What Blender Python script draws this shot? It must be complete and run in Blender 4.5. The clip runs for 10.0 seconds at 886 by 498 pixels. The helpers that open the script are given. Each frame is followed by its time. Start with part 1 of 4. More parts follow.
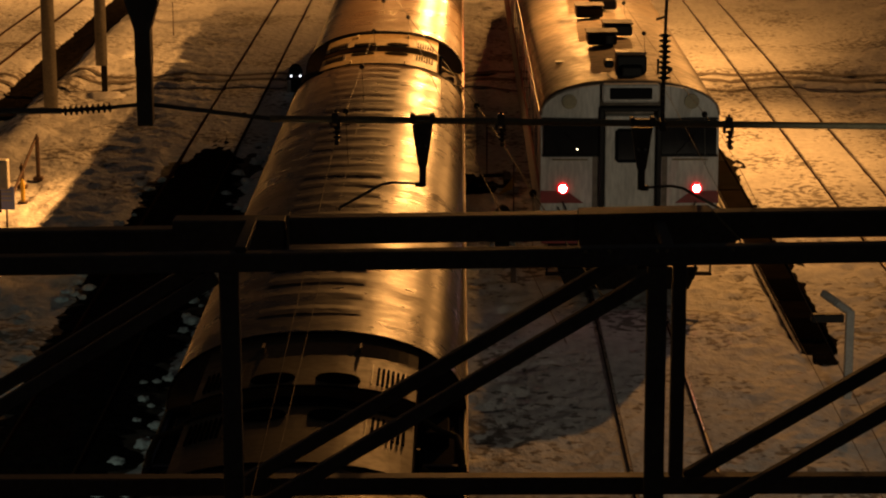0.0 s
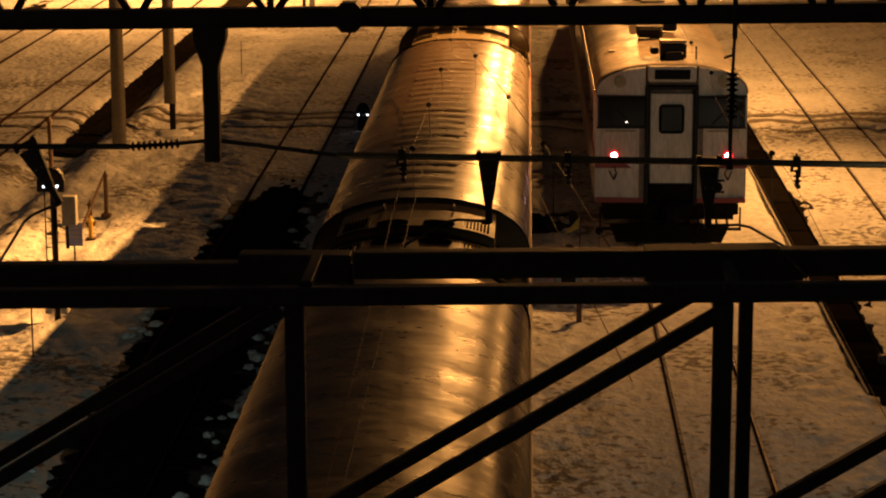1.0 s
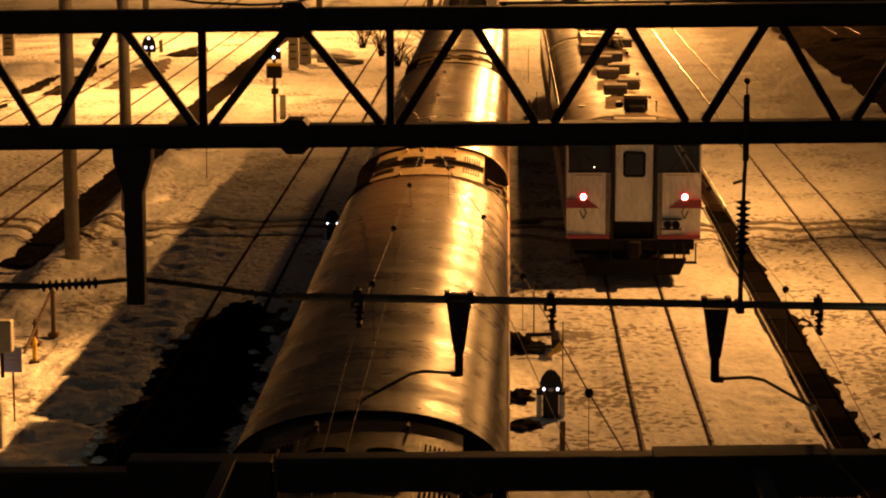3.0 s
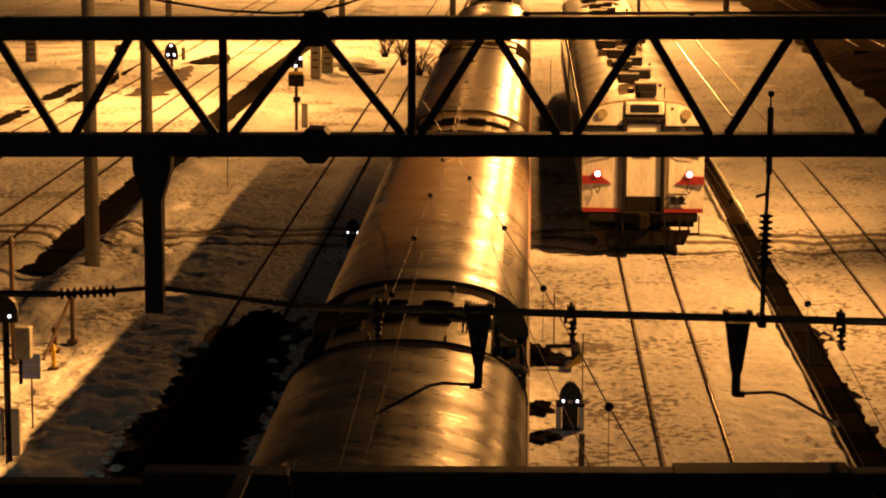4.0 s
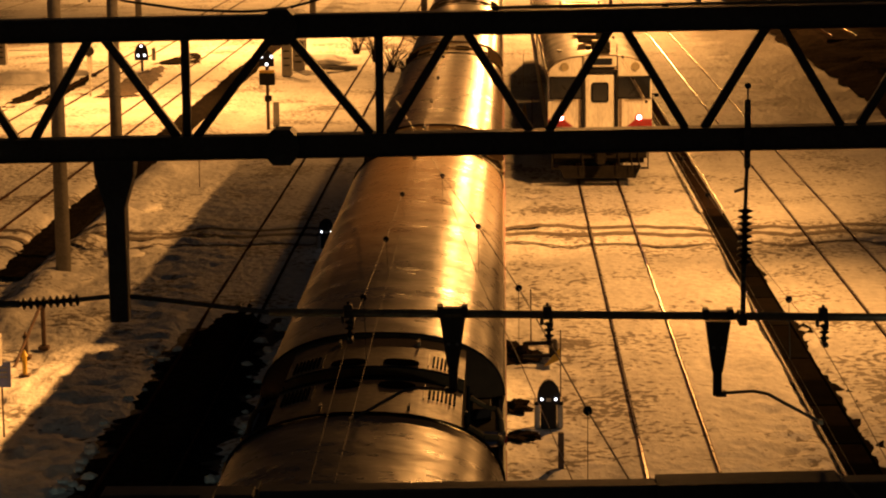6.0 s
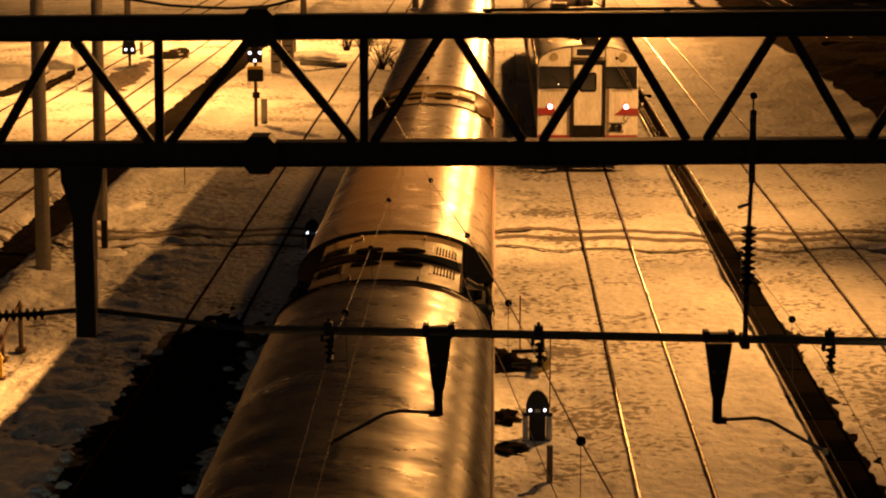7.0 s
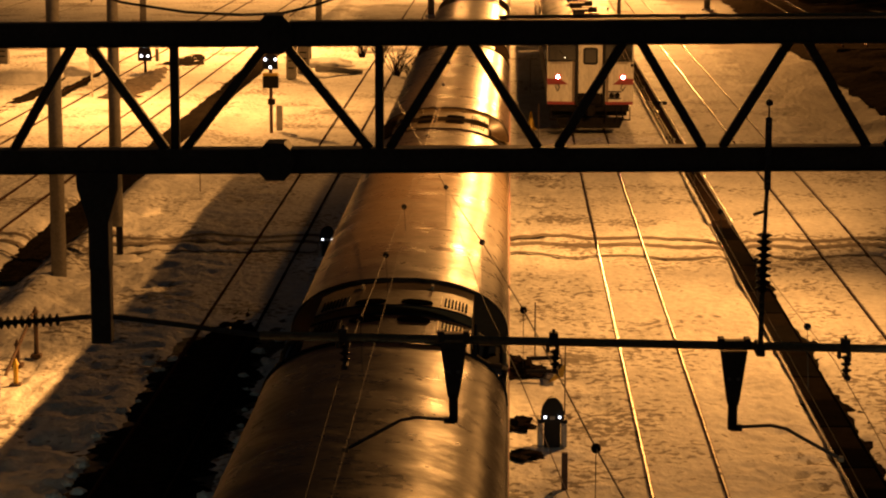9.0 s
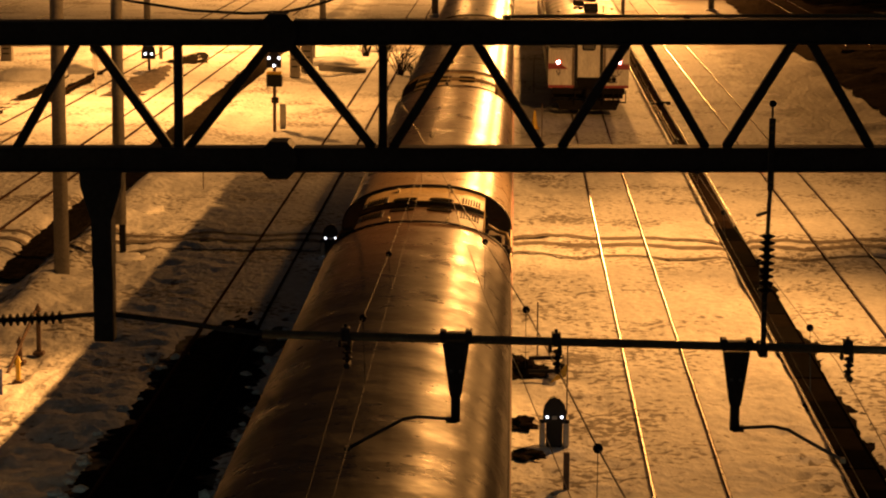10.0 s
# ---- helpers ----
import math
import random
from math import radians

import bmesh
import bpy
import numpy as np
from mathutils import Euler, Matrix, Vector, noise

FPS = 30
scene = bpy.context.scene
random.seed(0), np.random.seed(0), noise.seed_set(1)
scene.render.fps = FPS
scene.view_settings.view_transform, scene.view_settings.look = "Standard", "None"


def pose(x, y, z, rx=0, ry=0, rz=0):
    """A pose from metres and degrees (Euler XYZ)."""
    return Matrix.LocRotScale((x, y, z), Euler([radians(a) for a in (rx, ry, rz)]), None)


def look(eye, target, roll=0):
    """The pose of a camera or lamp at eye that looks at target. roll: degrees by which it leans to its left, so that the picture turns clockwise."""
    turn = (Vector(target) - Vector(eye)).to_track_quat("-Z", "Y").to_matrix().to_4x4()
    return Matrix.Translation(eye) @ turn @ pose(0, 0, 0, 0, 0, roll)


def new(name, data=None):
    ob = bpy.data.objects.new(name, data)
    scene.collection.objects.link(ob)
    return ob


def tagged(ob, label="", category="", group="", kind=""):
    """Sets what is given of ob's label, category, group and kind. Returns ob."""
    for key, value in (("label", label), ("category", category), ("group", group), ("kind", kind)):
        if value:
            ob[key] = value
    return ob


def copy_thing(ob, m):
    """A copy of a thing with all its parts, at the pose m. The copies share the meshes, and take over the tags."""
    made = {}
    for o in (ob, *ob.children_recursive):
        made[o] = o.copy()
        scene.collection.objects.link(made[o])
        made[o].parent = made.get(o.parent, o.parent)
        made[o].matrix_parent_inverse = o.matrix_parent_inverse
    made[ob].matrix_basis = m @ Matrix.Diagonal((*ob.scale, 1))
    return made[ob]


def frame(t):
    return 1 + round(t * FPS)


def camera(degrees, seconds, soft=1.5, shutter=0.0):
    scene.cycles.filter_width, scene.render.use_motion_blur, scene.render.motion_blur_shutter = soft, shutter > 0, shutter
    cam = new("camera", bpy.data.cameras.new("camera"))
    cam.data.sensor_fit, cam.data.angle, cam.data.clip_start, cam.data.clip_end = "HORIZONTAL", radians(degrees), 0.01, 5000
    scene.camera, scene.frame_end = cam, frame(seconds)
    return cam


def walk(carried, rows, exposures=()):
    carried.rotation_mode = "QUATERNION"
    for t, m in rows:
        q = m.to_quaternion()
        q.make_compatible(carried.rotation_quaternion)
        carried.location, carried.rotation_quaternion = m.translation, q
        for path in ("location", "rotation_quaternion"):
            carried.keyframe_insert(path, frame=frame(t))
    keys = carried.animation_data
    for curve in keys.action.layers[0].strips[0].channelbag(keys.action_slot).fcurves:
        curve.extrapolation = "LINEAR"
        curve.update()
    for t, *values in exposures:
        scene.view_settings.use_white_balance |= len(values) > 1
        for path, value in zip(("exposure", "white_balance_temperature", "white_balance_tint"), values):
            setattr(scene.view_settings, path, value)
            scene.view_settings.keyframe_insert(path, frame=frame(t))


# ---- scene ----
# ---------------------------------------------------------------- camera
cam = camera(21.22, 10.0, soft=2.1)
PATH = [
    (0.0, -0.087, -3.690, 9.600, 0.429, -12.963, -0.183),
    (0.5, -0.083, -3.698, 9.629, 1.484, -13.328, -0.322),
    (1.0, -0.083, -3.680, 9.566, 2.067, -11.978, -0.176),
    (1.5, -0.091, -3.196, 9.488, 2.448, -10.949, -0.314),
    (2.0, -0.057, -1.587, 9.440, 1.527, -10.993, -0.290),
    (2.5, -0.051, -0.554, 9.398, 1.402, -9.924, -0.274),
    (4.0, -0.052, -0.148, 9.383, 2.084, -9.473, 0.305),
    (4.5, -0.042, -0.275, 9.362, 1.733, -8.856, 0.668),
    (5.0, -0.037, -0.275, 9.384, 1.891, -10.375, -0.991),
    (5.5, -0.032, -0.183, 9.372, 1.746, -9.552, -0.957),
    (7.0, -0.036, 1.413, 9.320, 1.238, -9.673, 0.070),
    (7.5, -0.039, 1.411, 9.321, 1.472, -9.644, 0.023),
    (8.0, -0.039, 1.411, 9.319, 1.770, -9.899, -0.378),
    (8.5, -0.037, 1.410, 9.320, 1.643, -9.825, -0.015),
    (9.0, -0.038, 1.413, 9.320, 1.606, -9.510, 0.088),
    (9.5, -0.036, 1.415, 9.323, 1.568, -9.323, 0.408),
    (10.0, -0.038, 1.414, 9.321, 1.676, -9.528, 0.347),
]
walk(cam, [(t, look((x, y, z), (x - math.sin(radians(yaw)) * math.cos(radians(pitch)),
                                y + math.cos(radians(yaw)) * math.cos(radians(pitch)),
                                z + math.sin(radians(pitch))), roll))
           for t, x, y, z, yaw, pitch, roll in PATH])

# ---------------------------------------------------------------- night sky and lamps
world = bpy.data.worlds.new("night")
scene.world = world
world.use_nodes = True
world.node_tree.nodes["Background"].inputs[0].default_value = (0.52, 0.50, 0.50, 1)
world.node_tree.nodes["Background"].inputs[1].default_value = 0.015
scene.view_settings.exposure = 0.0
SODIUM = (1.0, 0.422, 0.101)


def flood(name, eye, target, watts, cone=120, size=0.25):
    data = bpy.data.lights.new(name, "SPOT")
    data.color, data.energy = SODIUM, watts
    data.spot_size, data.spot_blend, data.shadow_soft_size = radians(cone), 0.8, size
    ob = new(name, data)
    ob.matrix_world = look(eye, target)
    return ob


flood("bank_flood", (9.5, 49.7, 11.4), (-13.0, 33.4, 0), 82000, 45, 0.1)
flood("yard_flood", (9.5, 50.1, 11.4), (-6.0, 45.5, 0), 12000, 124, 0.12)
flood("yard_flood", (9.5, 50.9, 11.4), (-5.0, 72.0, 0), 23500, 86, 0.12)
flood("far_left_flood", (-13.7, 88.0, 9.0), (-13.7, 87.0, 0), 13500, 138)
flood("far_left_flood", (-13.9, 114.0, 10.0), (-13.9, 113.0, 0), 22000, 150)
flood("far_track_flood", (4.1, 133.0, 12.6), (-3.2, 85.0, 0), 46000, 120, 0.3)
flood("far_yard_flood", (-5.0, 178.0, 12.0), (-5.0, 174.0, 0), 32000, 150)
flood("far_yard_flood", (-20.0, 160.0, 12.0), (-20.0, 158.0, 0), 13000, 150)
flood("far_right_flood", (10.6, 162.0, 11.0), (-2.0, 134.0, 0), 42000, 104, 0.3)
# added fill lamps, source unseen, for the whiter light on near ground and railcar
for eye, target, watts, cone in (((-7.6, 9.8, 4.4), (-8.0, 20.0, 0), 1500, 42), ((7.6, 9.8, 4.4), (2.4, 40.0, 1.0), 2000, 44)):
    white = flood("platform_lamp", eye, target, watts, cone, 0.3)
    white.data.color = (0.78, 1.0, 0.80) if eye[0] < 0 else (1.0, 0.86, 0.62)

# ---------------------------------------------------------------- materials


def material(name, base, rough=0.6, metal=0.0, var=0.0, scale=3.0, bump=0.0, bscale=20.0, stretch=(1, 1, 1),
             second=None, emit=None, power=0.0, spread=0.0, coat=0.0, dist=0.02, objrand=0.0, spec=0.5, grit=0.5):
    """Principled surface with two scales of colour variation, roughness variation and bump."""
    m = bpy.data.materials.new(name)
    m.use_nodes = True
    nt = m.node_tree
    b = nt.nodes["Principled BSDF"]
    b.inputs["Base Color"].default_value = (*base, 1)
    b.inputs["Roughness"].default_value, b.inputs["Metallic"].default_value = rough, metal
    b.inputs["Specular IOR Level"].default_value = spec
    if coat:
        b.inputs["Coat Weight"].default_value = coat
    if emit:
        b.inputs["Emission Color"].default_value, b.inputs["Emission Strength"].default_value = (*emit, 1), power
    tc = nt.nodes.new("ShaderNodeTexCoord")
    mp = nt.nodes.new("ShaderNodeMapping")
    mp.inputs["Scale"].default_value = stretch
    nt.links.new(tc.outputs["Object"], mp.inputs[0])

    def tex(s, d=5.0):
        n = nt.nodes.new("ShaderNodeTexNoise")
        n.inputs["Scale"].default_value, n.inputs["Detail"].default_value = s, d
        nt.links.new(mp.outputs[0], n.inputs["Vector"])
        return n
    if var or second:
        big, fine = tex(scale), tex(scale * 7, 3)
        add = nt.nodes.new("ShaderNodeMath")
        add.operation = "ADD"
        nt.links.new(big.outputs[0], add.inputs[0])
        nt.links.new(fine.outputs[0], add.inputs[1])
        ramp = nt.nodes.new("ShaderNodeMapRange")
        ramp.inputs[1].default_value, ramp.inputs[2].default_value = 0.75, 1.25
        nt.links.new(add.outputs[0], ramp.inputs[0])
        mix = nt.nodes.new("ShaderNodeMix")
        mix.data_type = "RGBA"
        lo = second or tuple(c * (1 - var) for c in base)
        mix.inputs["A"].default_value, mix.inputs["B"].default_value = (*lo, 1), (*base, 1)
        nt.links.new(ramp.outputs[0], mix.inputs["Factor"])
        out = mix.outputs["Result"]
        if objrand:
            oi = nt.nodes.new("ShaderNodeObjectInfo")
            hv = nt.nodes.new("ShaderNodeHueSaturation")
            mr = nt.nodes.new("ShaderNodeMapRange")
            mr.inputs[3].default_value, mr.inputs[4].default_value = 1 - objrand, 1 + objrand
            nt.links.new(oi.outputs["Random"], mr.inputs[0])
            nt.links.new(mr.outputs[0], hv.inputs["Value"])
            nt.links.new(out, hv.inputs["Color"])
            out = hv.outputs[0]
        nt.links.new(out, b.inputs["Base Color"])
        if spread:
            rr = nt.nodes.new("ShaderNodeMapRange")
            rr.inputs[1].default_value, rr.inputs[2].default_value = 0.75, 1.25
            rr.inputs[3].default_value, rr.inputs[4].default_value = rough + spread, rough - spread
            nt.links.new(add.outputs[0], rr.inputs[0])
            nt.links.new(rr.outputs[0], b.inputs["Roughness"])
    if bump:
        n1 = tex(bscale, 4)
        n1.inputs["Roughness"].default_value = grit
        bp = nt.nodes.new("ShaderNodeBump")
        bp.inputs["Strength"].default_value, bp.inputs["Distance"].default_value = bump, dist
        nt.links.new(n1.outputs[0], bp.inputs["Height"])
        nt.links.new(bp.outputs[0], b.inputs["Normal"])
    return m


SNOW = material("snow", (0.80, 0.80, 0.79), 0.75, var=0.32, scale=0.7, bump=0.85, bscale=3.6, dist=0.085, stretch=(1.3, 0.85, 1))


def soil_and_dim(m):
    """Small dark scuffs of grime trodden into the snow, and the yard's right edge painted dim."""
    nt = m.node_tree
    b = nt.nodes["Principled BSDF"]
    old = b.inputs["Base Color"].links[0].from_socket
    tc, mp = nt.nodes.new("ShaderNodeTexCoord"), nt.nodes.new("ShaderNodeMapping")
    mp.inputs["Scale"].default_value = (5.6, 5.4, 1)
    nz = nt.nodes.new("ShaderNodeTexNoise")
    nz.inputs["Scale"].default_value, nz.inputs["Detail"].default_value, nz.inputs["Roughness"].default_value = 1.0, 3, 0.5
    big = nt.nodes.new("ShaderNodeTexNoise")
    big.inputs["Scale"].default_value = 0.35
    nt.links.new(tc.outputs["Object"], mp.inputs[0])
    nt.links.new(mp.outputs[0], nz.inputs["Vector"])
    nt.links.new(tc.outputs["Object"], big.inputs["Vector"])
    mul = nt.nodes.new("ShaderNodeMath")
    mul.operation = "MULTIPLY_ADD"
    mul.inputs[1].default_value = 0.9
    nt.links.new(big.outputs[0], mul.inputs[0])
    nt.links.new(nz.outputs[0], mul.inputs[2])
    mr = nt.nodes.new("ShaderNodeMapRange")
    mr.inputs[1].default_value, mr.inputs[2].default_value, mr.inputs[4].default_value = 1.035, 1.10, 0.86
    nt.links.new(mul.outputs[0], mr.inputs[0])
    mix = nt.nodes.new("ShaderNodeMix")
    mix.data_type = "RGBA"
    mix.inputs["B"].default_value = (0.14, 0.12, 0.10, 1)
    nt.links.new(mr.outputs[0], mix.inputs["Factor"])
    nt.links.new(old, mix.inputs["A"])
    # fading lamplight and soot painted along the yard's edge; trampled snow between the trough and the last track
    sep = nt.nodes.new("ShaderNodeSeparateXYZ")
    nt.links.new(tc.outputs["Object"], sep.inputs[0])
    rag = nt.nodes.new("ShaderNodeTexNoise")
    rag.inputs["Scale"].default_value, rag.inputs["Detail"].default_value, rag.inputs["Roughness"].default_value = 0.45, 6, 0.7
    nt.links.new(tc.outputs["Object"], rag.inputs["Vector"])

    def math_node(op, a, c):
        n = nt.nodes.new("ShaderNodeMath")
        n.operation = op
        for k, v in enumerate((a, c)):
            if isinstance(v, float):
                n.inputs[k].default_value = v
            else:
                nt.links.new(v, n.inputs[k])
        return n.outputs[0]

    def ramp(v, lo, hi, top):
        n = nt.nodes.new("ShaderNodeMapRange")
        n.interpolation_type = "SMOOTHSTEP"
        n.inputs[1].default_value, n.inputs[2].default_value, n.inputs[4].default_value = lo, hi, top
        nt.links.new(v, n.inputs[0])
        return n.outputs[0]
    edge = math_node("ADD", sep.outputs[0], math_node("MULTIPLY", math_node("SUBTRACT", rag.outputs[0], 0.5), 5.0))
    dim_verge = math_node("MULTIPLY", ramp(edge, 8.3, 10.6, 0.95), ramp(sep.outputs[1], 66.0, 88.0, 1.0))
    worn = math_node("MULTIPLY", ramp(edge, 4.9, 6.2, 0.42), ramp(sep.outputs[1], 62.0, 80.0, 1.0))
    dirt_and_dim = nt.nodes.new("ShaderNodeMix")
    dirt_and_dim.data_type = "RGBA"
    dirt_and_dim.inputs["B"].default_value = (0.07, 0.052, 0.038, 1)
    nt.links.new(math_node("MAXIMUM", dim_verge, worn), dirt_and_dim.inputs["Factor"])
    nt.links.new(mix.outputs["Result"], dirt_and_dim.inputs["A"])
    nt.links.new(dirt_and_dim.outputs["Result"], b.inputs["Base Color"])


soil_and_dim(SNOW)
TRODDEN = material("trodden_snow", (0.20, 0.17, 0.145), 0.8, var=0.5, scale=2.5, bump=0.8, bscale=8, dist=0.04)
CLUMP = material("snow_clump", (0.78, 0.78, 0.78), 0.7, var=0.3, scale=4, bump=0.8, bscale=9, dist=0.04)
BALLAST = material("wet_ballast", (0.022, 0.018, 0.015), 0.95, var=0.75, scale=5, bump=1.0, bscale=14, dist=0.05, spec=0.0)
STEEL = material("painted_steel", (0.13, 0.115, 0.095), 0.55, 0.0, var=0.4, scale=4, bump=0.3, bscale=40, dist=0.004)
GALV = material("galvanised_pipe", (0.34, 0.29, 0.17), 0.45, 0.15, var=0.4, scale=6, bump=0.2, bscale=60, dist=0.003)
RUST = material("rusty_iron", (0.10, 0.055, 0.035), 0.7, var=0.5, scale=8, bump=0.4, bscale=40, dist=0.004)
RAILTOP = material("polished_rail_head", (0.46, 0.42, 0.38), 0.30, 1.0, var=0.3, scale=3, spread=0.06)
RAILSIDE = material("rusty_rail_side", (0.07, 0.04, 0.025), 0.8, var=0.4, scale=6, spec=0.0)
CONCRETE = material("concrete_pole", (0.27, 0.25, 0.22), 0.85, var=0.35, scale=2.5, bump=0.4, bscale=30, dist=0.006)
PORCELAIN = material("dark_porcelain", (0.02, 0.014, 0.012), 0.5, spec=0.25)
COPPER = material("contact_wire", (0.16, 0.115, 0.075), 0.6, 0.0, var=0.3, scale=5)
BLACK = material("black_paint", (0.010, 0.009, 0.009), 0.5, var=0.4, scale=5, spec=0.2)
RUBBER = material("dark_bellows", (0.008, 0.007, 0.007), 0.9, var=0.5, scale=6, spec=0.0)
SLOT = material("dark_opening", (0.008, 0.007, 0.006), 0.9, var=0.4, scale=6, spec=0.0)
ROOF = material("glossy_roof_metal", (0.068, 0.044, 0.024), 0.32, 0.0, var=0.32, scale=0.8, bump=0.36, bscale=3.4, dist=0.022,
                stretch=(0.9, 1.15, 1), spread=0.08, spec=0.32, grit=0.62)
BROWNROOF = material("brown_roof_paint", (0.080, 0.053, 0.028), 0.32, 0.0, var=0.34, scale=0.9, bump=0.32, bscale=3.8, dist=0.024,
                     stretch=(0.9, 1.15, 1), spread=0.08, spec=0.26, grit=0.62)
# dull brown, and darkened further for the weaker light close to the camera
MATTDIMROOF = material("dull_dimmed_roof_paint", (0.052, 0.030, 0.017), 0.33, 0.0, var=0.35, scale=0.9, bump=0.30, bscale=3.8, dist=0.024,
                    stretch=(0.9, 1.1, 1), spread=0.08, spec=0.09, grit=0.6)
DECK = material("coach_deck_paint", (0.155, 0.114, 0.057), 0.40, 0.0, var=0.35, scale=1.6, bump=0.25, bscale=5, dist=0.01, spread=0.08, spec=0.07)
# deck colour with the weaker near light put into it
DIMDECK = material("dimmed_deck_paint", (0.040, 0.024, 0.015), 0.40, 0.0, var=0.4, scale=1.6, bump=0.25, bscale=5, dist=0.01, spread=0.08, spec=0.04)
RECESS = material("dark_recess_paint", (0.035, 0.026, 0.02), 0.6, var=0.5, scale=3, bump=0.3, bscale=9, dist=0.01, spec=0.2)
ICE = material("wet_ice_rim", (0.86, 0.85, 0.83), 0.24, 0.1, var=0.3, scale=4, bump=0.6, bscale=6, dist=0.02, spread=0.12, spec=0.9)
KERB = material("bright_kerb", (0.72, 0.70, 0.66), 0.16, 0.6, var=0.4, scale=3, bump=0.5, bscale=5, dist=0.02, spread=0.1)
RIB = material("roof_rib_metal", (0.080, 0.052, 0.031), 0.38, 0.0, var=0.4, scale=2, bump=0.4, bscale=4, dist=0.02)
BLUE = material("dark_blue_coach_side", (0.02, 0.03, 0.09), 0.35, var=0.3, scale=2)
RED = material("red_band", (0.26, 0.016, 0.012), 0.4, var=0.25, scale=4)
CREAM = material("railcar_white_paint", (0.74, 0.72, 0.65), 0.42, var=0.36, scale=1.3, bump=0.15, bscale=6, dist=0.006, stretch=(2.6, 2.6, 0.55))
DMUROOF = material("railcar_roof_grime", (0.24, 0.19, 0.14), 0.5, 0.2, var=0.65, scale=0.8, bump=0.4, bscale=3, dist=0.02, spread=0.1)
GLASS = material("dark_window_glass", (0.012, 0.013, 0.015), 0.06, coat=0.5)
GRIME = material("sooty_underframe", (0.016, 0.014, 0.012), 0.85, var=0.5, scale=4, bump=0.5, bscale=12, dist=0.02, spec=0.06)
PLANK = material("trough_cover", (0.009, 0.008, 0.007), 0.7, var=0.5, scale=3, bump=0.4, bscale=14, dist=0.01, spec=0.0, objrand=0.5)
BROWNBOARD = material("brown_trough_board", (0.030, 0.020, 0.014), 0.85, var=0.5, scale=3, bump=0.4, bscale=14, dist=0.01, spec=0.0, objrand=0.35)
FROSTED = material("frosted_trough_cover", (0.012, 0.0095, 0.0075), 0.8, var=0.5, scale=3, bump=0.4, bscale=14, dist=0.01, spec=0.0, objrand=0.3)
GREYBOX = material("grey_equipment_box", (0.42, 0.41, 0.38), 0.6, var=0.3, scale=5)
YELLOW = material("yellow_marker_paint", (0.65, 0.42, 0.03), 0.5, var=0.3, scale=6)
PALEBLUE = material("pale_blue_sign", (0.20, 0.27, 0.72), 0.5, var=0.15, scale=5)
SCRUB = material("dark_scrub", (0.022, 0.017, 0.013), 0.95, var=0.5, scale=6, spec=0.0)
WHITELIGHT = material("white_signal_lamp", (0.9, 0.9, 1), 0.3, emit=(0.86, 0.89, 1.0), power=5.0)
TAIL = material("tail_lamp", (1, 0.6, 0.6), 0.3, emit=(1.0, 0.5, 0.5), power=30.0)
TAILRIM = material("tail_lamp_glass", (0.6, 0.02, 0.02), 0.2, emit=(1.0, 0.03, 0.03), power=0.6)
CABLAMP = material("cab_lamp", (1, 0.9, 0.7), 0.3, emit=(1.0, 0.8, 0.5), power=5.0)
SODIUMLAMP = material("sodium_lamp_glass", (1, 0.6, 0.2), 0.3, emit=SODIUM, power=60.0)

# ---------------------------------------------------------------- mesh helpers


def part(name, bm, mat, parent=None, label="", smooth=False, kind=""):
    me = bpy.data.meshes.new(name)
    bm.normal_update()
    bm.to_mesh(me)
    bm.free()
    me.materials.append(mat)
    if smooth:
        for p in me.polygons:
            p.use_smooth = True
    ob = new(name, me)
    if parent:
        ob.parent = parent
    return tagged(ob, label, kind=kind)


def thing(name, m, label, category, group="", kind=""):
    ob = new(name)
    ob.matrix_basis = m
    ob.empty_display_size = 0.2
    return tagged(ob, label, category, group, kind)


def box(bm, c, s, bevel=0.0, rot=None):
    m = Matrix.Translation(c) @ (rot or Matrix()) @ Matrix.Diagonal((*s, 1))
    r = bmesh.ops.create_cube(bm, size=1, matrix=m)
    if bevel:
        es = list({e for v in r["verts"] for e in v.link_edges})
        bmesh.ops.bevel(bm, geom=es, offset=bevel, segments=1, affect="EDGES")
    return bm


def boxes(*specs, bevel=0.0):
    bm = bmesh.new()
    for c, s in specs:
        box(bm, c, s, bevel)
    return bm


def rod(bm, a, b, r, r2=None, seg=10):
    a, b = Vector(a), Vector(b)
    d = b - a
    m = Matrix.Translation((a + b) / 2) @ d.to_track_quat("Z", "Y").to_matrix().to_4x4()
    bmesh.ops.create_cone(bm, cap_ends=True, segments=seg, radius1=r, radius2=r if r2 is None else r2, depth=d.length, matrix=m)
    return bm


def rods(pts, r, seg=8):
    bm = bmesh.new()
    for a, b in zip(pts, pts[1:]):
        rod(bm, a, b, r, seg=seg)
    return bm


def bar(bm, a, b, w, d, bevel=0.006):
    """A flat bar from a to b in a plane of constant y, w wide and d deep."""
    a, b = Vector(a), Vector(b)
    v = b - a
    ang = math.atan2(v.z, v.x)
    return box(bm, (a + b) / 2, (v.length, d, w), bevel, Matrix.Rotation(-ang, 4, "Y"))


def ball(bm, c, r, seg=12, squash=(1, 1, 1)):
    bmesh.ops.create_uvsphere(bm, u_segments=seg, v_segments=max(6, seg // 2), radius=r,
                              matrix=Matrix.Translation(c) @ Matrix.Diagonal((*squash, 1)))
    return bm


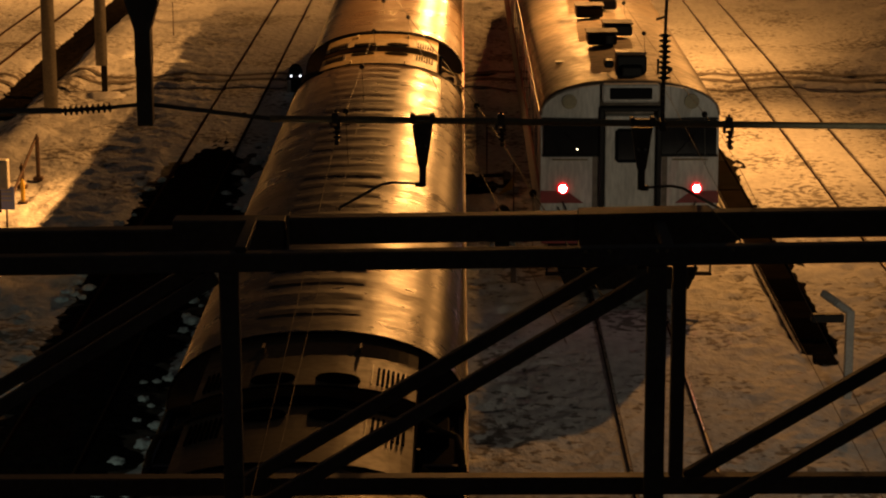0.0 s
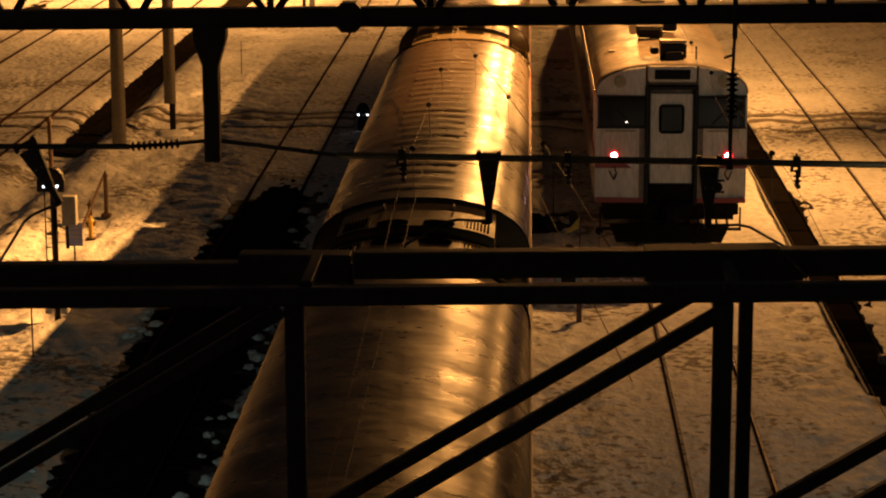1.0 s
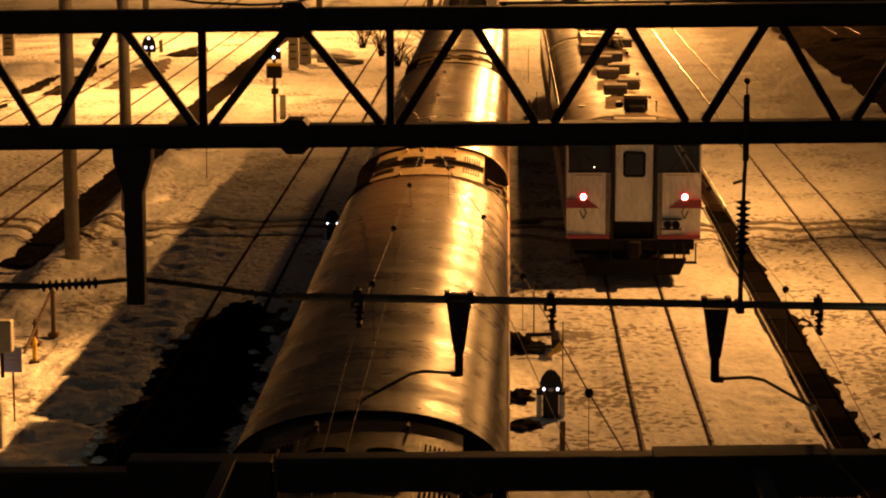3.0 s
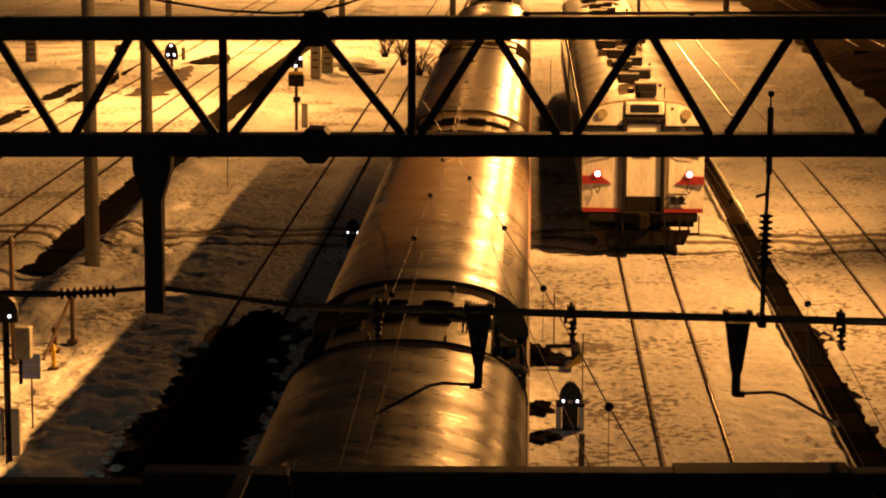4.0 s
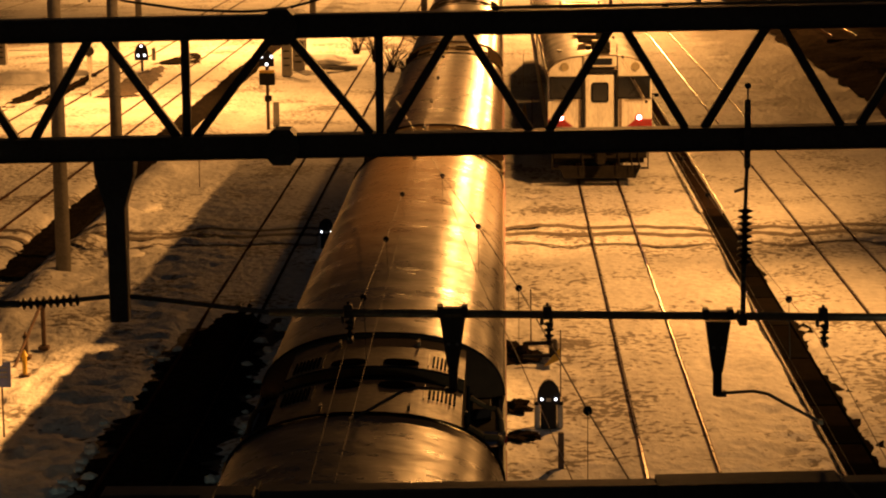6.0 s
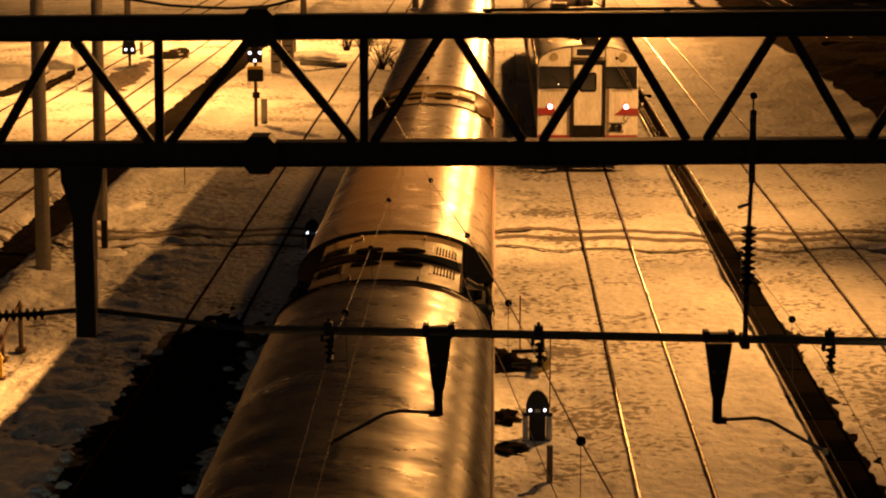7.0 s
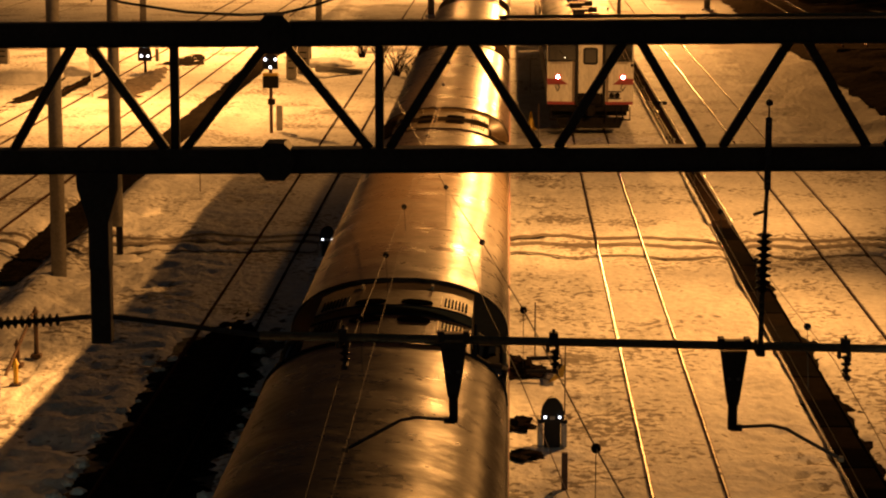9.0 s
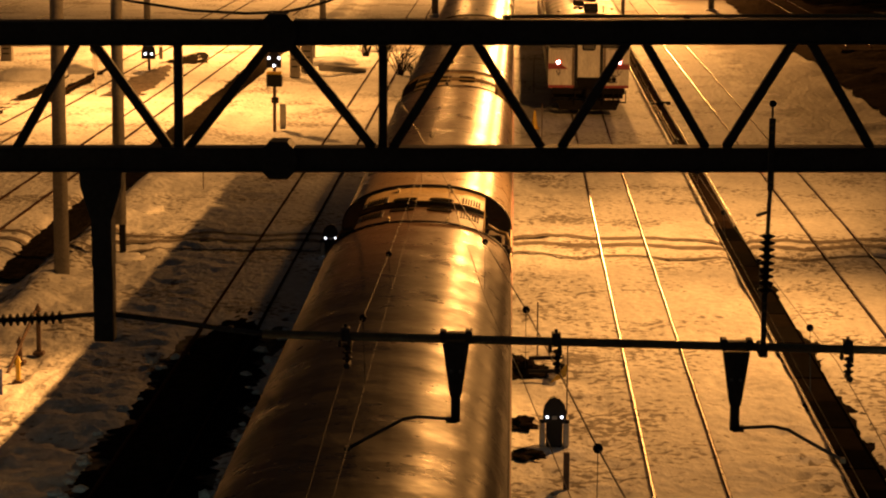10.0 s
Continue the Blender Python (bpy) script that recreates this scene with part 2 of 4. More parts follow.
def slab(profile, y0, y1):
    """Prism of an x-z outline between y0 and y1."""
    bm = bmesh.new()
    a = [bm.verts.new((x, y0, z)) for x, z in profile]
    b = [bm.verts.new((x, y1, z)) for x, z in profile]
    n = len(profile)
    for i in range(n):
        bm.faces.new((a[i], a[(i + 1) % n], b[(i + 1) % n], b[i]))
    bm.faces.new(a[::-1])
    bm.faces.new(b)
    bmesh.ops.recalc_face_normals(bm, faces=bm.faces)
    return bm


def lump(seed, r, squash=(1, 1, 0.6), rough=0.35, sub=3):
    bm = bmesh.new()
    bmesh.ops.create_icosphere(bm, subdivisions=sub, radius=r)
    for v in bm.verts:
        n = noise.noise(v.co * (1.7 / r) + Vector((seed * 3.1, 0, seed))) + 0.5 * noise.noise(v.co * (4.5 / r) + Vector((0, seed, 0)))
        v.co *= 1 + rough * n
        v.co = Vector((v.co.x * squash[0], v.co.y * squash[1], v.co.z * squash[2]))
    return bm


# ---------------------------------------------------------------- ground: one sheet of snow to the horizon
TRAIN_X, DMU_X, TRACK_L, TRACK_R, TRACK_FAR, TRACK_FAR2 = -1.46, 2.65, -5.59, 7.87, -13.25, -17.0
TRACKS = (TRAIN_X, DMU_X, TRACK_L, TRACK_R, TRACK_FAR, TRACK_FAR2)


def field(x, y, cell, seed):
    """Smooth value noise on arrays, -1 to 1."""
    g = np.random.default_rng(seed).uniform(-1, 1, (257, 257))
    u, v = x / cell + 128.37, y / cell + 17.9
    i, j = np.floor(u).astype(int), np.floor(v).astype(int)
    fu, fv = u - i, v - j
    fu, fv = fu * fu * (3 - 2 * fu), fv * fv * (3 - 2 * fv)
    i, j, i1, j1 = i % 257, j % 257, (i + 1) % 257, (j + 1) % 257
    return (g[i, j] * (1 - fu) + g[i1, j] * fu) * (1 - fv) + (g[i, j1] * (1 - fu) + g[i1, j1] * fu) * fv


def steps(*runs):
    out = [runs[0][0]]
    for a, b, d in runs:
        n = max(1, round((b - a) / d))
        out += list(np.linspace(a, b, n + 1)[1:])
    return np.array(out)


def bank(x, y):
    """Height of the snow."""
    near = np.exp(-np.maximum(0, np.abs(y - 60) - 80) / 60)
    z = 0.05 * field(x, y, 3.1, 1) + 0.03 * field(x, y * 0.8, 0.8, 2)
    tramp = np.clip(field(x * 1.25, y * 0.8, 0.36, 3) - 0.15, 0, 1)
    chop = 0.52 + 0.48 * np.clip((-6.3 - x) / 1.5, 0, 1) * np.clip((64 - y) / 8, 0.3, 1)
    z -= 0.125 * tramp * chop * (0.6 + 0.4 * field(x, y, 5, 4))
    z += 0.045 * chop * field(x * 1.1, y * 0.8, 0.26, 5)
    # single footprints, sparse, in a few lines along the tracks
    for k, c in enumerate((0.55, 4.25, 6.75, 9.9)):
        line = c + 0.35 * np.sin(y * 0.21 + k) + 0.2 * np.sin(y * 0.47 + 2 * k)
        foot = np.exp(-((x - line - 0.12 * np.sign(np.sin(y * 4.4))) / 0.13) ** 2) * np.clip(np.sin(y * 8.8), 0, 1)
        z -= 0.11 * foot * np.clip(field(x, y, 7, 20 + k) * 3, 0, 1)
    for c in TRACKS:
        d = np.abs(x - c)
        inside = np.clip((1.0 - d) / 0.25, 0, 1)
        z = z * (1 - 0.78 * inside) + 0.008 * inside
        for r in (-0.555, 0.555):
            z = np.minimum(z, 0.034 + np.clip(np.abs(x - c - r) - 0.06, 0, 1) * 0.25)
    # two worn footpaths across the yard
    for k, y0 in enumerate((58.7, 57.7, 56.2)):
        wave = y0 + 0.25 * np.sin(x * 0.9 + 0.35 * k) + 0.2 * np.sin(x * 2.3 + 0.7 * k)
        z -= 0.05 * np.exp(-((y - wave) / 0.3) ** 2)
    # ploughed bank beside the left ditch and at the yard's far right
    z += 0.22 * np.exp(-((x + 10.1) / 0.5) ** 2) * (0.7 + 0.6 * field(x, y, 1.2, 6))
    z += 0.30 * np.clip((x - 11) / 4, 0, 1) * (1 + field(x, y, 2.2, 8))
    z -= 0.24 * np.exp(-((x + 11.3) / 0.55) ** 4)
    z -= 0.10 * np.exp(-((x - 5.36) / 0.36) ** 6)
    # melted strip by the side track
    z -= 0.10 * np.exp(-((x + 5.45) / 1.1) ** 6) * np.clip((48 - y) / 2, 0, 1)
    return z * near


gx = steps((-900, -60, 90), (-60, -20, 2), (-20, -12, 0.25), (-12, 9.5, 0.11), (9.5, 16, 0.25), (16, 60, 2), (60, 900, 90))
gy = steps((-120, 20, 3), (20, 60, 0.15), (60, 80, 0.22), (80, 130, 0.5), (130, 200, 1.2), (200, 400, 10), (400, 3000, 200))
GX, GY = np.meshgrid(gx, gy, indexing="ij")
GZ = bank(GX, GY)
nx, ny = GX.shape
idx = np.arange(nx * ny).reshape(nx, ny)
quads = np.stack([idx[:-1, :-1], idx[1:, :-1], idx[1:, 1:], idx[:-1, 1:]], -1).reshape(-1, 4)
me = bpy.data.meshes.new("ground")
me.vertices.add(nx * ny)
me.vertices.foreach_set("co", np.stack([GX, GY, GZ], -1).ravel())
me.loops.add(quads.size)
me.loops.foreach_set("vertex_index", quads.ravel())
me.polygons.add(len(quads))
me.polygons.foreach_set("loop_start", np.arange(0, quads.size, 4))
me.update(calc_edges=True)
me.polygons.foreach_set("use_smooth", np.ones(len(quads), bool))
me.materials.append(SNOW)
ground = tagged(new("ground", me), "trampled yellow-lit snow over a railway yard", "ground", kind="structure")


def strip(name, x0, x1, y0, y1, z, mat, label, jag=0.25, step=0.22, seed=3, cols=9, follow=False):
    """A ragged-edged strip of bare ground."""
    bm = bmesh.new()
    ys = np.arange(y0, y1, step)
    rows = []
    for y in ys:
        end = min(1.0, (y1 - y) / 7.0) ** 0.6
        mid = (x0 + x1) / 2
        a = mid + (x0 + jag * (noise.noise((seed, y * 1.1, 0)) + 0.7 * noise.noise((seed, y * 4, 3)) + 0.4 * noise.noise((seed, y * 11, 5))) - mid) * end
        b = mid + (x1 + jag * (noise.noise((seed + 9, y * 1.1, 0)) + 0.7 * noise.noise((seed + 9, y * 4, 3)) + 0.4 * noise.noise((seed + 9, y * 11, 5))) - mid) * end
        base = bank(np.linspace(a, b, cols), np.full(cols, y)) if follow else [0.0] * cols
        rows.append([bm.verts.new((a + (b - a) * i / (cols - 1), y,
                                   float(base[i]) + z + (0.03 * noise.noise((i * 0.9, y * 3, seed)) if 0 < i < cols - 1 else -0.05))) for i in range(cols)])
    for r, s in zip(rows, rows[1:]):
        for i in range(cols - 1):
            bm.faces.new((r[i], r[i + 1], s[i + 1], s[i]))
    return tagged(part(name, bm, mat), label, "ground", kind="structure")


GRIMESNOW = material("sooty_snow", (0.13, 0.10, 0.08), 0.85, var=0.6, scale=1.2, bump=0.9, bscale=3, dist=0.08, spec=0.1)
# near-black colour that stands for missing lamplight beyond the yard
UNLITBANK = material("unlit_dark_bank", (0.05, 0.038, 0.028), 0.95, var=0.6, scale=1.0, bump=1.0, bscale=3, dist=0.1, spec=0.0)
strip("bare_ballast", -6.5, -4.45, 20, 49.5, 0.0, BALLAST, "dark wet ballast melted free of snow", 0.5, 0.12)
strip("dirty_fringe", -6.9, -4.15, 20, 53, -0.045, GRIMESNOW, "grey dirty snow at the ballast's edge", 0.5, 0.12, 4)
# dark sheet over the snow where no lamp reaches
strip("dark_embankment", 13.2, 44.0, 80, 230, 0.12, UNLITBANK, "dark sheet standing for the unlit ground beyond the yard", 0.6, 1.0, 14, 40, True)
strip("bare_edge", 5.14, 6.10, 30.5, 54, -0.05, BALLAST, "dark bare ground beside the cable trough", 0.28, 0.25, 8)
strip("ditch", -12.0, -10.75, 53, 122, -0.12, BALLAST, "dark drainage ditch between banks of snow", 0.12, 0.4, 5)


def path(x0, x1, y0, k, seed, wide):
    """A narrow trodden path across the tracks."""
    bm = bmesh.new()
    prev = None
    for x in np.arange(x0, x1, 0.12):
        wave = y0 + 0.25 * math.sin(x * 0.9 + k) + 0.2 * math.sin(x * 2.3 + 2 * k)
        w = wide + 0.07 * noise.noise((x * 1.3, seed, 0)) + 0.04 * noise.noise((x * 5, seed, 2))
        zz = float(bank(np.array([x] * 3), np.array([wave - 0.3, wave, wave + 0.3])).max())
        cur = [bm.verts.new((x, wave + s * w, zz + (0.02 if s == 0 else 0.0))) for s in (-1, 0, 1)]
        if prev:
            bm.faces.new((prev[0], cur[0], cur[1], prev[1]))
            bm.faces.new((prev[1], cur[1], cur[2], prev[2]))
        prev = cur
    return tagged(part("footpath", bm, TRODDEN), "narrow dark path trodden through the snow", "path", kind="structure")


for k, (y0, wide) in enumerate(((58.7, 0.22), (57.7, 0.27), (56.2, 0.09))):
    path(-0.2, 16, y0, 0.35 * k, 3 + k, wide)
    path(-16, -3.2, y0, 0.35 * k, 9 + k, wide * 0.8)


def track(n, c, y0, y1, worn=True, z=0.0):
    t = thing("track_%d" % n, pose(c, 0, z), "narrow-gauge track, rails sunk in snow", "railway track", kind="structure")
    for x in (-0.5545, 0.5545):
        rail = part("rail", boxes(((x, (y0 + y1) / 2, -0.01), (0.054 if worn else 0.042, y1 - y0, 0.11)), ((x, (y0 + y1) / 2, -0.075), (0.13, y1 - y0, 0.03))),
                    RAILSIDE, t)
        part("rail_head", boxes(((x, (y0 + y1) / 2, 0.05), (0.036, y1 - y0, 0.012)), bevel=0.003), RAILTOP if worn else RAILSIDE, rail, "polished rail head" if worn else "")
    return t


for n, c in enumerate(TRACKS):
    track(n + 1, c, -100, 260, c in (TRAIN_X, DMU_X, TRACK_R))
bed = tagged(part("track_bed", slab([(14.2, -0.1), (17.6, -0.1), (17.1, 0.68), (14.7, 0.68)], 108, 228), UNLITBANK), "dark raised bed of a siding beyond the yard", "track bed", kind="structure")
track(7, 15.6, 109, 226, True, 0.72)

# ---------------------------------------------------------------- far gantry: lattice beam with its drop posts and pipe
GY0 = 19.5
GX0, GZ0 = -0.026, -0.168
gantry = thing("lattice_gantry", pose(GX0, GY0, GZ0), "dark steel lattice beam spanning the tracks", "gantry")
SAG = 0.0098


def gz(x, z):
    return z + SAG * (x + 1.0)


for name, z in (("lower_chord", 7.155), ("upper_chord", 8.13)):
    bm = bmesh.new()
    bar(bm, (-9.5, 0, gz(-9.5, z)), (9.5, 0, gz(9.5, z)), 0.17, 0.16, 0.008)
    chord = part(name, bm, STEEL, gantry)
    for s in (-1, 1):
        part("flange", bar(bmesh.new(), (-9.5, 0, gz(-9.5, z + s * 0.088)), (9.5, 0, gz(9.5, z + s * 0.088)), 0.014, 0.21, 0.003), STEEL, chord)
LOWN = [-8.99, -7.72, -6.45, -5.18, -3.92, -2.586, -1.009, 0.287, 1.547, 2.803, 4.06, 5.32, 6.58, 7.84]
UPN = [-8.35, -7.08, -5.81, -4.55, -3.301, -1.806, -0.362, 0.922, 2.183, 3.43, 4.69, 5.95, 7.21]
for i, u in enumerate(UPN):
    for lo, s in ((LOWN[i], -1), (LOWN[i + 1], 1)):
        bm = bar(bmesh.new(), (u + s * 0.06, 0, gz(u, 8.06)), (lo - s * 0.075, 0, gz(lo, 7.24)), 0.07, 0.07)
        part("diagonal", bm, STEEL, gantry)
for x in (-2.586, -1.009):
    part("vertical", bar(bmesh.new(), (x, 0, gz(x, 7.24)), (x, 0, gz(x, 8.05)), 0.066, 0.075), STEEL, gantry)
for z in (7.155, 8.13):
    x = -1.806
    w = [(-0.15, 0.0), (-0.12, 0.09), (-0.07, 0.145), (0.07, 0.145), (0.12, 0.09), (0.15, 0.0), (0.12, -0.09), (0.07, -0.145), (-0.07, -0.145), (-0.12, -0.09)]
    sp = part("splice", slab([(x + a, gz(x, z) + b) for a, b in w], -0.14, 0.14), STEEL, gantry)
    for a in (-0.08, 0.0, 0.08):
        for s in (-0.05, 0.05):
            part("bolt", rod(bmesh.new(), (x + a, -0.16, gz(x, z) + s), (x + a, -0.14, gz(x, z) + s), 0.016, seg=6), STEEL, sp)
part("conduit", rods([(-0.1, -0.06, gz(0, 8.25)), (9.4, -0.06, gz(9.4, 8.25))], 0.013), GALV, gantry, "thin lit conduit")
for x in (-0.06, 1.3, 3.2):
    part("conduit_clip", boxes(((x, -0.06, gz(x, 8.245)), (0.05, 0.05, 0.035)), bevel=0.006), STEEL, gantry)
for x in (-9.2, 9.2):
    bm = bmesh.new()
    rod(bm, (x, 0, 0), (x, 0, 8.6), 0.2, 0.16, 20)
    part("column", bm, CONCRETE, gantry, "concrete column", True)

# drop post under the lower chord
post = thing("drop_post", pose(-3.185 + GX0, GY0, GZ0), "dark steel drop post hung under the lattice beam", "post")
bm = bmesh.new()
box(bm, (0, 0, 6.03), (0.155, 0.155, 0.66), 0.01)
part("post", bm, STEEL, post)
part("head", slab([(-0.165, 7.06), (0.165, 7.06), (0.16, 6.93), (0.078, 6.66), (0.078, 6.30), (-0.078, 6.30), (-0.078, 6.66), (-0.16, 6.93)], -0.1, 0.1), STEEL, post)
for z in (6.72, 6.86, 6.98):
    for x in (-0.05, 0.05):
        part("bolt", rod(bmesh.new(), (x, -0.115, z), (x, -0.1, z), 0.014, seg=6), STEEL, post)


def discs(bm, a, b, n, r):
    """A ribbed insulator turned about the line from a to b."""
    a, b = Vector(a), Vector(b)
    q = (b - a).to_track_quat("Z", "Y")
    ln = (b - a).length
    prof = [(0.001, 0.0)]
    for i in range(n):
        prof += [(r * 0.35, ln * i / n), (r * 0.95, ln * (i + 0.25) / n), (r, ln * (i + 0.4) / n), (r * 0.4, ln * (i + 0.7) / n)]
    prof += [(r * 0.35, ln), (0.001, ln)]
    rings = [[bm.verts.new(a + q @ Vector((rr * math.cos(t * math.tau / 12), rr * math.sin(t * math.tau / 12), h))) for t in range(12)] for rr, h in prof]
    for p, s in zip(rings, rings[1:]):
        for t in range(12):
            bm.faces.new((p[t], p[(t + 1) % 12], s[(t + 1) % 12], s[t]))
    bmesh.ops.recalc_face_normals(bm, faces=bm.faces)
    return bm


# horizontal pipe with its brackets


def pz(x):
    return 5.762 + (x + 1.95) * (5.64 - 5.762) / 8.45


pipe = thing("suspension_pipe", pose(GX0, GY0, GZ0), "long yellowish-grey steel pipe hung under the gantry", "pipe")
part("pipe", rods([(-1.95, 0, pz(-1.95)), (6.5, 0, pz(6.5))], 0.034, 14), GALV, pipe, smooth=True)
part("pipe_end", rods([(-1.95, 0, pz(-1.95)), (-2.6, 0, 5.845), (-3.1, 0, 5.905)], 0.021, 8), STEEL, pipe)
part("left_stay", rods([(-3.26, 0, 5.905), (-3.52, 0, 5.88)], 0.02, 8), STEEL, pipe)
part("stay_insulator", discs(bmesh.new(), (-3.52, 0, 5.878), (-4.02, 0, 5.845), 9, 0.052), PORCELAIN, pipe, "ribbed dark insulator")
part("left_pipe", rods([(-4.02, 0, 5.845), (-8.9, 0, 5.83)], 0.03, 12), STEEL, pipe)
part("foul_band", boxes(((-2.2, 0, 5.80), (0.04, 0.05, 0.05)), bevel=0.005), STEEL, pipe)


def bracket(x, side, zt):
    """Tapered drop bracket clamped to the pipe, with a bent steady arm to the contact wire."""
    b = thing("drop_bracket", pose(x + GX0, GY0, zt + GZ0), "dark tapered steel bracket with a bent steady arm", "bracket", "brackets on the pipe")
    part("plate", slab([(-0.105, -0.03), (0.105, -0.03), (0.05, -0.42), (0.04, -0.46), (-0.04, -0.46), (-0.05, -0.42)], -0.03, 0.03), STEEL, b)
    part("cap", boxes(((0, 0, 0.03), (0.19, 0.1, 0.05)), ((-0.1, 0, 0.03), (0.05, 0.12, 0.09)), ((0.1, 0, 0.03), (0.05, 0.12, 0.09)), bevel=0.008), STEEL, b)
    part("stem", boxes(((0, 0, -0.55), (0.072, 0.06, 0.22)), ((side * 0.03, 0, -0.645), (0.09, 0.06, 0.05)), bevel=0.006), STEEL, b)
    arm = [(side * 0.05, 0, -0.64), (side * 0.30, 0, -0.625), (side * 0.42, 0, -0.65), (side * 0.56, 0, -0.73), (side * 0.85, 0, -0.89)]
    a = part("steady_arm", rods(arm, 0.014), STEEL, b)
    part("wire_clip", boxes(((side * 0.85, 0, -0.89), (0.05, 0.06, 0.04)), bevel=0.006), GALV, a)
    # two pale discs in place of see-through holes in the plate
    for s in (-1, 1):
        part("bolt", rod(bmesh.new(), (s * 0.035, -0.04, -0.25), (s * 0.035, -0.028, -0.25), 0.015, seg=8), GREYBOX, b, "pale disc standing for a hole with lit snow behind")
    return b


bracket(-0.435, -1, pz(-0.435))
bracket(1.748, 1, pz(1.748) - 0.01)
lb = bracket(-5.05, -1, 5.84)
lb.rotation_euler = (0, radians(-28), 0)

# vertical insulator string from the lattice beam to the pipe
string = thing("hanging_insulator", pose(1.95 + GX0, GY0 - 0.13, GZ0), "vertical ribbed insulator string with perforated steel straps", "insulator")
bm = bmesh.new()
box(bm, (0.012, 0, 7.23), (0.05, 0.02, 0.56), 0.004)
top = part("strap", bm, STEEL, string)
for z in (7.46, 7.40, 7.02, 6.98):
    part("strap_hole", rod(bmesh.new(), (0.012, -0.014, z), (0.012, -0.009, z), 0.013, seg=8), GALV, top)
part("link", rods([(0.01, 0, 6.96), (0.0, 0, 6.62)], 0.016), STEEL, string)
part("horn", rods([(-0.09, 0, 6.76), (0.0, 0, 6.79), (0.0, 0, 6.86)], 0.013), STEEL, string)
part("insulator", discs(bmesh.new(), (0, 0, 6.62), (-0.005, 0, 6.15), 9, 0.062), PORCELAIN, string, "dark ribbed insulator", True)
bm = box(bmesh.new(), (-0.01, 0, 5.93), (0.04, 0.02, 0.44), 0.004)
low = part("lower_strap", bm, STEEL, string)
for i in range(6):
    part("strap_hole", rod(bmesh.new(), (-0.01, -0.014, 5.78 + i * 0.06), (-0.01, -0.009, 5.78 + i * 0.06), 0.011, seg=8), GALV, low)
part("clamp", boxes(((-0.01, 0.06, pz(1.95)), (0.07, 0.2, 0.1)), bevel=0.01), STEEL, string)
part("finial", ball(bmesh.new(), (0.012, 0, 7.62), 0.028), BLACK, string)
part("finial_stem", rods([(0.012, 0, 7.5), (0.012, 0, 7.62)], 0.007), STEEL, string)


def clamp(x):
    """Messenger-wire clamp under the pipe."""
    c = thing("wire_clamp", pose(x + GX0, GY0, pz(x) + GZ0), "dark iron clamp with a small insulator under the pipe", "clamp", "wire clamps")
    part("hook", boxes(((0, 0, 0.02), (0.07, 0.09, 0.11)), ((-0.045, 0, -0.05), (0.03, 0.05, 0.07)), ((0.03, 0, -0.06), (0.035, 0.05, 0.1)), bevel=0.008), STEEL, c)
    part("pin", rods([(0, 0, 0.05), (0.0, 0, 0.1)], 0.012), STEEL, c)
    part("insulator", discs(bmesh.new(), (0.01, 0, -0.06), (0.015, 0, -0.21), 3, 0.042), PORCELAIN, c)
    part("shoe", boxes(((0.015, 0, -0.225), (0.05, 0.16, 0.04)), bevel=0.01), STEEL, c)


for x in (-1.30, 0.345, 2.61):
    clamp(x)

# ---------------------------------------------------------------- wires


def wire(name, pts, r, mat, label):
    w = thing(name, pose(0, 0, 0), label, "wire")
    part("strand", rods(pts, r, 6), mat, w)
    return w


def catenary(x, zc, zm, y0, y1, dx=0.0):
    w = thing("overhead_line", pose(0, 0, 0), "thin contact wire and messenger wire with droppers", "overhead line", "overhead lines")
    part("contact_wire", rods([(x + dx * (y - GY0), y, zc) for y in (y0, GY0, y1)], 0.003, 6), COPPER, w)
    span = 48.0

    def mz(y):
        u = ((y - GY0) / span) % 1.0
        return zm - 0.55 * 4 * u * (1 - u)
    ys = list(np.arange(y0, y1, 2.0))
    part("messenger_wire", rods([(x - 0.02 + dx * (y - GY0), y, mz(y)) for y in ys], 0.0036, 5), COPPER, w)
    for y in np.arange(GY0 + 2.2, min(y1, 110), 4.3):
        d = part("dropper", rods([(x - 0.02 + dx * (y - GY0), y, mz(y)), (x + dx * (y - GY0), y, zc)], 0.003, 5), STEEL, w)
        part("bead", ball(bmesh.new(), (x - 0.02 + dx * (y - GY0), y, mz(y)), 0.034, 10), BLACK, d)
    return w


catenary(-1.31, 4.70, 5.39, 2, 200)
catenary(2.59, 4.69, 5.35, 2, 200)
# diagonal feeder that crosses over the first track
feed = wire("feeder_wire", [(0.937, 12.8, 5.454), (0.563, 17, 5.347), (0.335, 19.5, 5.339), (0.106, 23, 5.133), (-0.337, 28, 4.946), (-0.912, 34, 4.734), (-2.271, 48, 4.486)],
            0.0062, STEEL, "thin diagonal feeder wire with black beads")
for p in ((0.563, 17, 5.347), (0.106, 23, 5.133), (-0.337, 28, 4.946), (-0.912, 34, 4.734)):
    part("bead", ball(bmesh.new(), p, 0.036, 10), BLACK, feed)
    part("dropper", rods([p, (p[0], p[1], p[2] - 0.55)], 0.003, 5), STEEL, feed)
wire("feeder_wire", [(0.735, 14, 4.778), (0.070, 22.2, 4.669), (-0.286, 26, 4.621), (-1.155, 38, 4.489)], 0.0045, COPPER, "thin diagonal contact wire above the first track")
for x, z in ((-13.25, 4.7), (-13.25, 5.3)):
    w = wire("overhead_wire", [(x, 20, z), (x, 129, z), (-10.65, 132.0, 6.2)], 0.009, STEEL, "thin dark overhead wire")
    if z < 5.2 and x < 0:
        for y in range(46, 110, 6):
            part("bead", ball(bmesh.new(), (x, y, z), 0.045, 8), BLACK, w)

